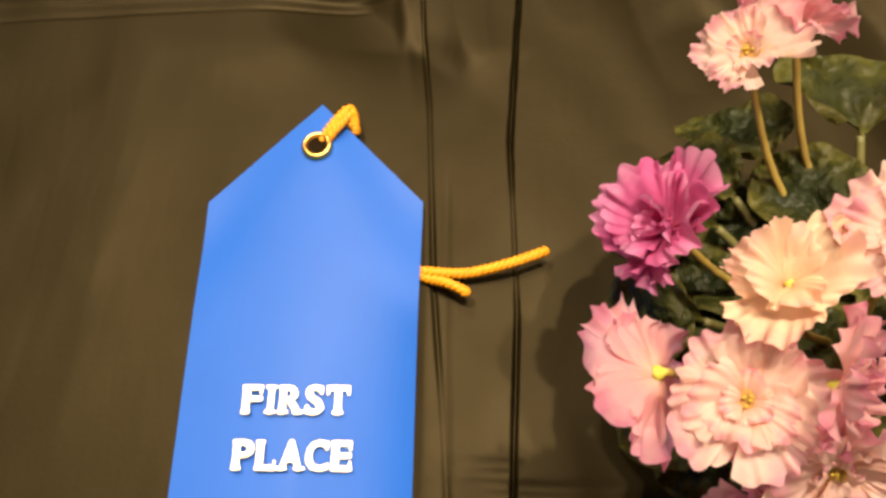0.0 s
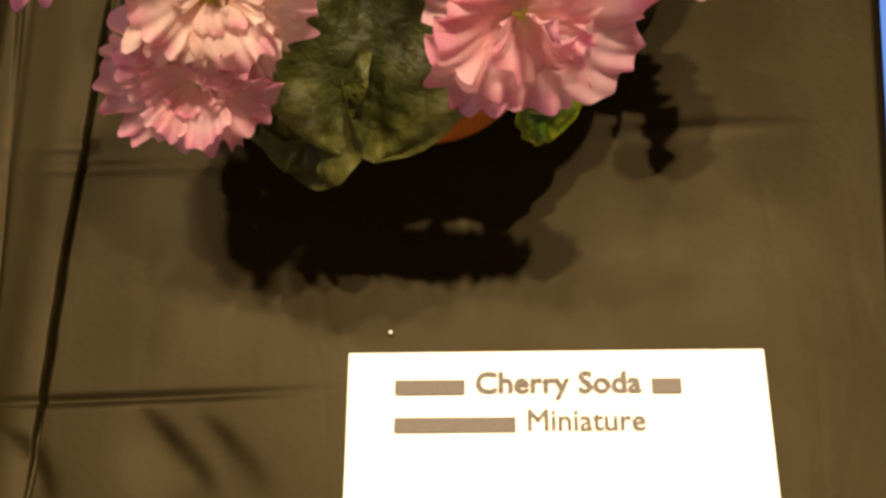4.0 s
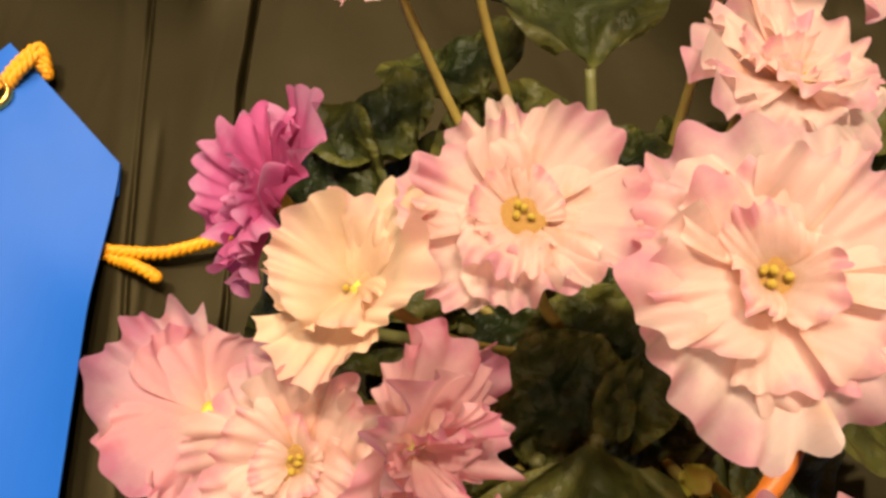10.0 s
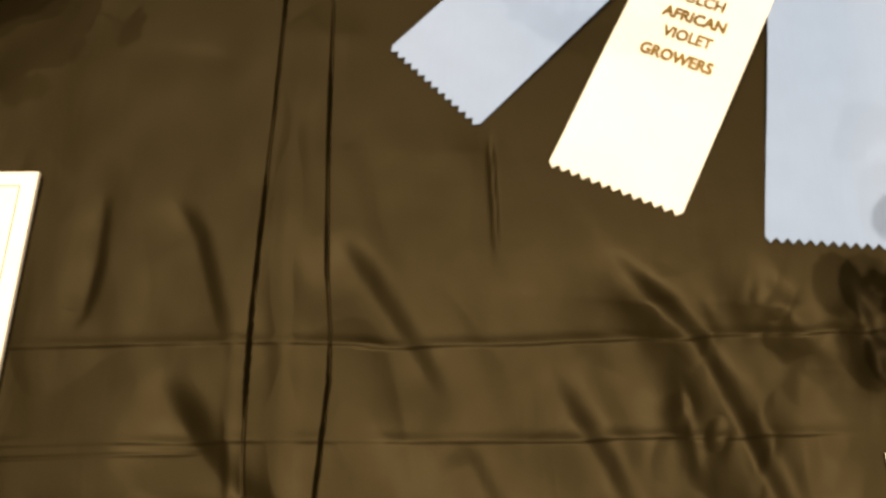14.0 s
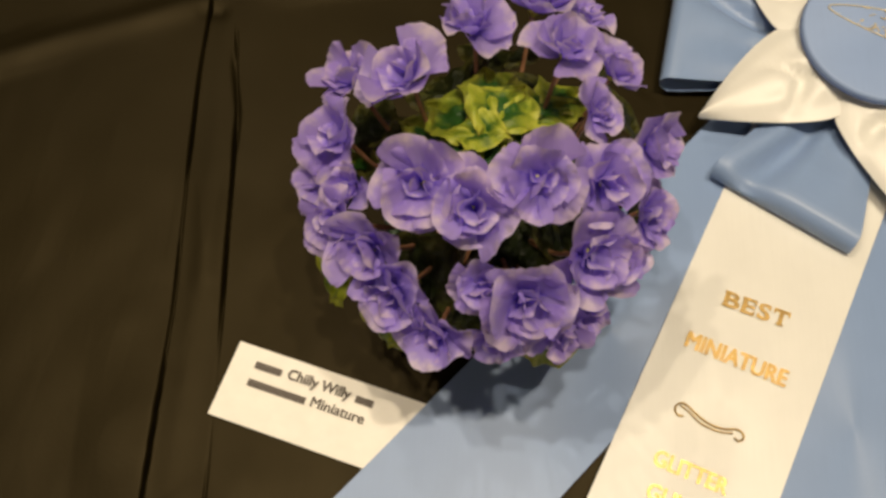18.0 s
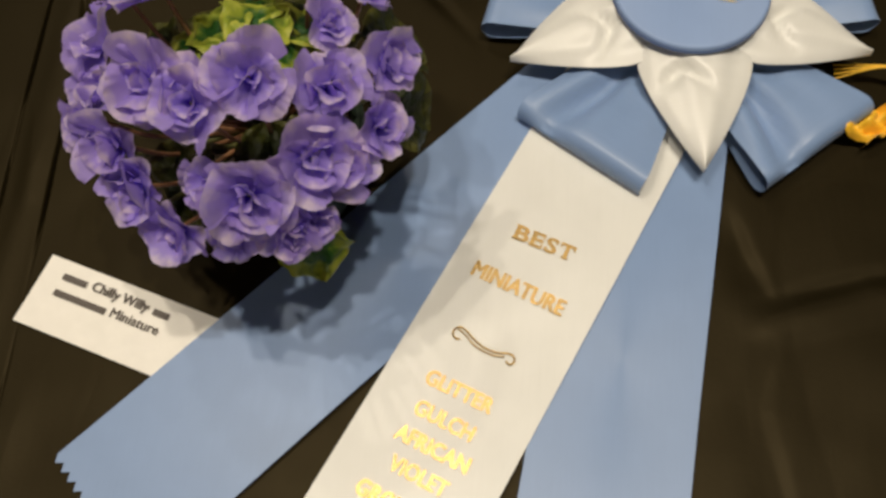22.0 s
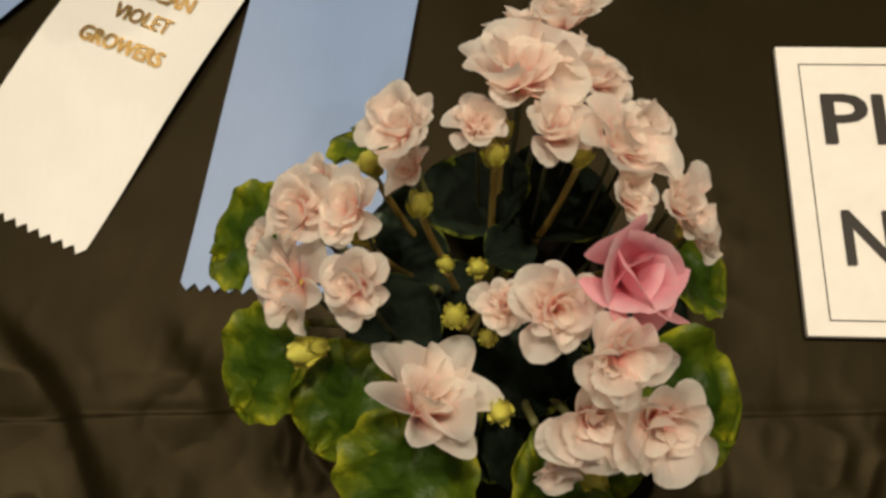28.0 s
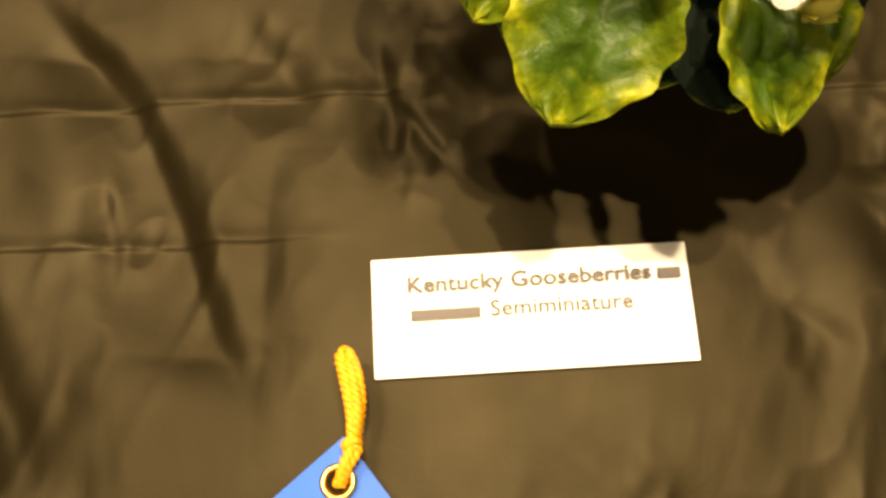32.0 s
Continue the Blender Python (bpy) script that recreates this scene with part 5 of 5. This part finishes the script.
bloom(lilac_plant, 0.0684, 0.4115, 0.097, 0.0124, 'lilac')
bloom(lilac_plant, 0.0813, 0.4057, 0.098, 0.0112, 'lilac')
bloom(lilac_plant, 0.0958, 0.4112, 0.103, 0.0111, 'lilac')
bloom(lilac_plant, 0.0466, 0.4107, 0.078, 0.0106, 'lilac')
bloom(lilac_plant, 0.0559, 0.4031, 0.078, 0.0119, 'lilac')
bloom(lilac_plant, 0.0624, 0.3946, 0.072, 0.0114, 'lilac')
bloom(lilac_plant, 0.0732, 0.3864, 0.066, 0.0106, 'lilac')
bloom(lilac_plant, 0.0942, 0.3911, 0.080, 0.0127, 'lilac')
bloom(lilac_plant, 0.0840, 0.3941, 0.080, 0.0090, 'lilac')
bloom(lilac_plant, 0.0874, 0.3870, 0.066, 0.0085, 'lilac')
bloom(lilac_plant, 0.1086, 0.4022, 0.082, 0.0129, 'lilac')
bloom(lilac_plant, 0.1030, 0.3886, 0.068, 0.0101, 'lilac')
bloom(lilac_plant, 0.1157, 0.4034, 0.076, 0.0100, 'lilac')
bloom(lilac_plant, 0.1090, 0.3924, 0.068, 0.0085, 'lilac')
bloom(lilac_plant, 0.0410, 0.4256, 0.070, 0.0088, 'lilac')
bloom(lilac_plant, 0.0503, 0.4188, 0.080, 0.0075, 'lilac')
leaf(lilac_plant, 0.0757, 0.4406, 0.082, 0.0112, 'vari', 8)
leaf(lilac_plant, 0.0873, 0.4419, 0.084, 0.0112, 'vari', 8)
leaf(lilac_plant, 0.0939, 0.4368, 0.080, 0.0105, 'vari', 12)
leaf(lilac_plant, 0.0761, 0.4291, 0.082, 0.0073, 'vari', 8)
leaf(lilac_plant, 0.0843, 0.4290, 0.082, 0.0076, 'vari', 8)
leaf(lilac_plant, 0.0813, 0.4335, 0.086, 0.0072, 'vari', 4)
leaf(lilac_plant, 0.0693, 0.4391, 0.078, 0.0111, 'vari', 14)
leaf(lilac_plant, 0.0909, 0.4307, 0.078, 0.0078, 'vari', 10)
leaf(lilac_plant, 0.0983, 0.4471, 0.076, 0.0107, 'vari', 14)
leaf(lilac_plant, 0.0839, 0.4502, 0.080, 0.0100, 'vari', 10)
leaf(lilac_plant, 0.0709, 0.4597, 0.066, 0.0120, 'dark', 25)
leaf(lilac_plant, 0.0474, 0.4476, 0.060, 0.0106, 'dark', 25)
leaf(lilac_plant, 0.0467, 0.4331, 0.062, 0.0088, 'vari', 20)
leaf(lilac_plant, 0.0571, 0.4369, 0.066, 0.0109, 'dark', 15)
leaf(lilac_plant, 0.0674, 0.4044, 0.056, 0.0128, 'dark', 40)
leaf(lilac_plant, 0.0586, 0.3936, 0.044, 0.0110, 'vari', 60)
leaf(lilac_plant, 0.1057, 0.3916, 0.044, 0.0116, 'vari', 60)
leaf(lilac_plant, 0.0414, 0.4057, 0.050, 0.0103, 'vari', 55)
leaf(lilac_plant, 0.1048, 0.4180, 0.060, 0.0099, 'dark', 30)
leaf(lilac_plant, 0.0936, 0.4556, 0.070, 0.0088, 'dark', 15)
leaf(lilac_plant, 0.0864, 0.4753, 0.060, 0.0126, 'dark', 30)
leaf(lilac_plant, 0.1272, 0.4381, 0.050, 0.0121, 'dark', 50)
leaf(lilac_plant, 0.0924, 0.4139, 0.056, 0.0115, 'dark', 20)
leaf(lilac_plant, 0.1038, 0.4546, 0.070, 0.0095, 'vari', 20)
leaf(lilac_plant, 0.1216, 0.4592, 0.055, 0.0123, 'dark', 40)
leaf(lilac_plant, 0.0833, 0.4000, 0.050, 0.0115, 'dark', 45)

goose_plant = plant("african_violet", "blush white double african violet with yellow-edged leaves and buds", 0.2440, 0.2420, 0.046, 0.030, 0.046, M_GREENPOT, "dark green pot")
bloom(goose_plant, 0.2488, 0.2663, 0.089, 0.0132, 'blush', 25)
bloom(goose_plant, 0.2415, 0.2582, 0.088, 0.0072, 'blush', 35)
bloom(goose_plant, 0.2545, 0.2548, 0.092, 0.0082, 'blush', 20)
bloom(goose_plant, 0.2611, 0.2684, 0.087, 0.0089, 'blush', 40)
bloom(goose_plant, 0.2652, 0.2526, 0.092, 0.0103, 'blush', 28)
bloom(goose_plant, 0.2704, 0.2599, 0.088, 0.0059, 'blush', 40)
bloom(goose_plant, 0.2664, 0.2434, 0.092, 0.0055, 'blush', 25)
bloom(goose_plant, 0.2754, 0.2439, 0.088, 0.0081, 'blush', 45)
bloom(goose_plant, 0.2794, 0.2411, 0.084, 0.0057, 'blush', 55)
bloom(goose_plant, 0.2305, 0.2479, 0.105, 0.0079, 'blush', 30)
bloom(goose_plant, 0.2317, 0.2452, 0.098, 0.0054, 'blush', 30)
bloom(goose_plant, 0.2138, 0.2395, 0.093, 0.0077, 'blush', 38)
bloom(goose_plant, 0.2224, 0.2379, 0.097, 0.0079, 'blush', 28)
bloom(goose_plant, 0.2046, 0.2390, 0.080, 0.0047, 'blush', 50)
bloom(goose_plant, 0.2145, 0.2485, 0.085, 0.0054, 'blush', 40)
bloom(goose_plant, 0.2122, 0.2292, 0.086, 0.0093, 'blush', 42)
bloom(goose_plant, 0.2244, 0.2246, 0.099, 0.0066, 'blush', 28)
bloom(goose_plant, 0.2467, 0.2251, 0.090, 0.0054, 'blush', 10)
bloom(goose_plant, 0.2541, 0.2230, 0.096, 0.0082, 'blush', 15)
bloom(goose_plant, 0.2345, 0.2105, 0.082, 0.0135, 'halfopen', 34, 60)
bloom(goose_plant, 0.2633, 0.2160, 0.097, 0.0093, 'blush', 20)
bloom(goose_plant, 0.2605, 0.2085, 0.086, 0.0089, 'blush', 32)
bloom(goose_plant, 0.2712, 0.2089, 0.086, 0.0101, 'blush', 42)
bloom(goose_plant, 0.2567, 0.2030, 0.078, 0.0064, 'blush', 55)
bloom(goose_plant, 0.2650, 0.2285, 0.097, 0.0118, 'tulip', 14)
bloom(goose_plant, 0.2570, 0.2815, 0.088, 0.0104, 'halfopen', 30, 80)
bloom(goose_plant, 0.2497, 0.2805, 0.086, 0.0084, 'halfopen', 36, 110)
bud(goose_plant, 0.2231, 0.2515, 0.086, 0.0030)
bud(goose_plant, 0.2321, 0.2431, 0.088, 0.0034)
bud(goose_plant, 0.2141, 0.2194, 0.080, 0.0040)
bud(goose_plant, 0.2388, 0.2244, 0.085, 0.0032)
bud(goose_plant, 0.2466, 0.2102, 0.080, 0.0032)
bud(goose_plant, 0.2628, 0.2021, 0.070, 0.0041)
bud(goose_plant, 0.2423, 0.2337, 0.084, 0.0026)
bud(goose_plant, 0.2443, 0.2220, 0.082, 0.0024)
bud(goose_plant, 0.2218, 0.2395, 0.084, 0.0036)
bud(goose_plant, 0.2447, 0.2549, 0.084, 0.0035)
bud(goose_plant, 0.2368, 0.2355, 0.080, 0.0022)
bud(goose_plant, 0.2598, 0.2542, 0.086, 0.0029)
bud(goose_plant, 0.2789, 0.2428, 0.082, 0.0026)
bud(goose_plant, 0.2461, 0.2621, 0.080, 0.0029)
# four low leaves in painted shade, added to close gaps in the cast shadow
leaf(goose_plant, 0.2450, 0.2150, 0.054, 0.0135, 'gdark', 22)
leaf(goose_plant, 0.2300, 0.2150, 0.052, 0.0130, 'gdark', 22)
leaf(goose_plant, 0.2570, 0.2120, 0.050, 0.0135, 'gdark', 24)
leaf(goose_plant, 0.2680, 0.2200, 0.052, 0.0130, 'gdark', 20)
leaf(goose_plant, 0.2306, 0.1995, 0.068, 0.0126, 'goose', 18)
leaf(goose_plant, 0.2580, 0.1985, 0.064, 0.0116, 'goose', 24, 0.72)
leaf(goose_plant, 0.2190, 0.2127, 0.070, 0.0104, 'goose', 18)
leaf(goose_plant, 0.2027, 0.2198, 0.066, 0.0109, 'goose', 25)
leaf(goose_plant, 0.1966, 0.2453, 0.066, 0.0109, 'goose', 25)
leaf(goose_plant, 0.2203, 0.2700, 0.062, 0.0110, 'goose', 25)
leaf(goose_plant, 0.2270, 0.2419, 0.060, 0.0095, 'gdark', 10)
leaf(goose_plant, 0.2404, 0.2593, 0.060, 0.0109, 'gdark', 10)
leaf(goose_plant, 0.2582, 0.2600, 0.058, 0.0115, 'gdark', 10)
leaf(goose_plant, 0.2824, 0.2164, 0.062, 0.0129, 'goose', 25)
leaf(goose_plant, 0.2848, 0.2397, 0.064, 0.0080, 'goose', 25)
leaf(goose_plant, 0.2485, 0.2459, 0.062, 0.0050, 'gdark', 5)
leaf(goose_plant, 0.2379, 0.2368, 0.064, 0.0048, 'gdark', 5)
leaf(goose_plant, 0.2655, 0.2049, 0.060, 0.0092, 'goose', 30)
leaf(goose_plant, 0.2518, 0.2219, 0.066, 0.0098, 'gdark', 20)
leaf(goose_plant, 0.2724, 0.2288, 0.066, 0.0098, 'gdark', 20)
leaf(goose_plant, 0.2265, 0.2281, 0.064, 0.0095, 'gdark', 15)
red_plant = plant("african_violet", "deep purple african violet in a red pot beside a notice sign", -0.1536, 0.3844, 0.044, 0.0330, 0.046, M_RED, "red pot")
for k in range(9):
    a = 0.7 * k + 0.5
    bloom(red_plant, -0.1536 + 0.030 * math.cos(a), 0.3844 + 0.030 * math.sin(a), 0.072 + 0.006 * math.sin(3 * a), 0.0095, "violet")
bloom(red_plant, -0.1019, 0.3894, 0.072, 0.0085, "violet")
leaf(red_plant, -0.1159, 0.3882, 0.060, 0.0095, "gdark", 25)
for k in range(11):
    a = 0.571 * k + 0.9
    leaf(red_plant, -0.1536 + 0.030 * math.cos(a), 0.3844 + 0.030 * math.sin(a), 0.060, 0.0125, "gdark", 25)

# ---- small things ----
clip = thing("binder_clip", "small black and silver clip lying on the cloth", "clip", pose(0.3072, 0.1652, 0.0028) @ Matrix.Diagonal((0.68, 0.68, 0.68, 1)))
part("jaw", tube("jaw", ((-0.004, 0.004, 0.002), (-0.005, 0.0, 0.004), (-0.003, -0.005, 0.002), (0.001, -0.006, 0.001)), 0.0022, M_BLACK, 10), clip, None, "black jaw")
part("handle", tube("handle", ((0.0, 0.003, 0.004), (0.004, 0.006, 0.005), (0.008, 0.004, 0.005), (0.007, -0.001, 0.004), (0.002, 0.0, 0.004)), 0.0009, M_METAL, 8), clip, None, "chrome wire handle")
fleck = part("crumb", lathe("crumb", ((0.0, 0.0009), (0.0005, 0.0006), (0.0006, 0.0002), (0.0, 0.0)), M_PAPER, 7), None, pose(0.0733, 0.0229, 0.0006) @ Matrix.Diagonal((0.6, 0.6, 0.6, 1)))
tagged(fleck, "tiny white crumb lying on the black cloth", "crumb")
leaf(pink_plant, 0.0950, 0.0735, 0.044, 0.0095, "dark", 18)
leaf(pink_plant, 0.0720, 0.0900, 0.044, 0.0100, "dark", 8)
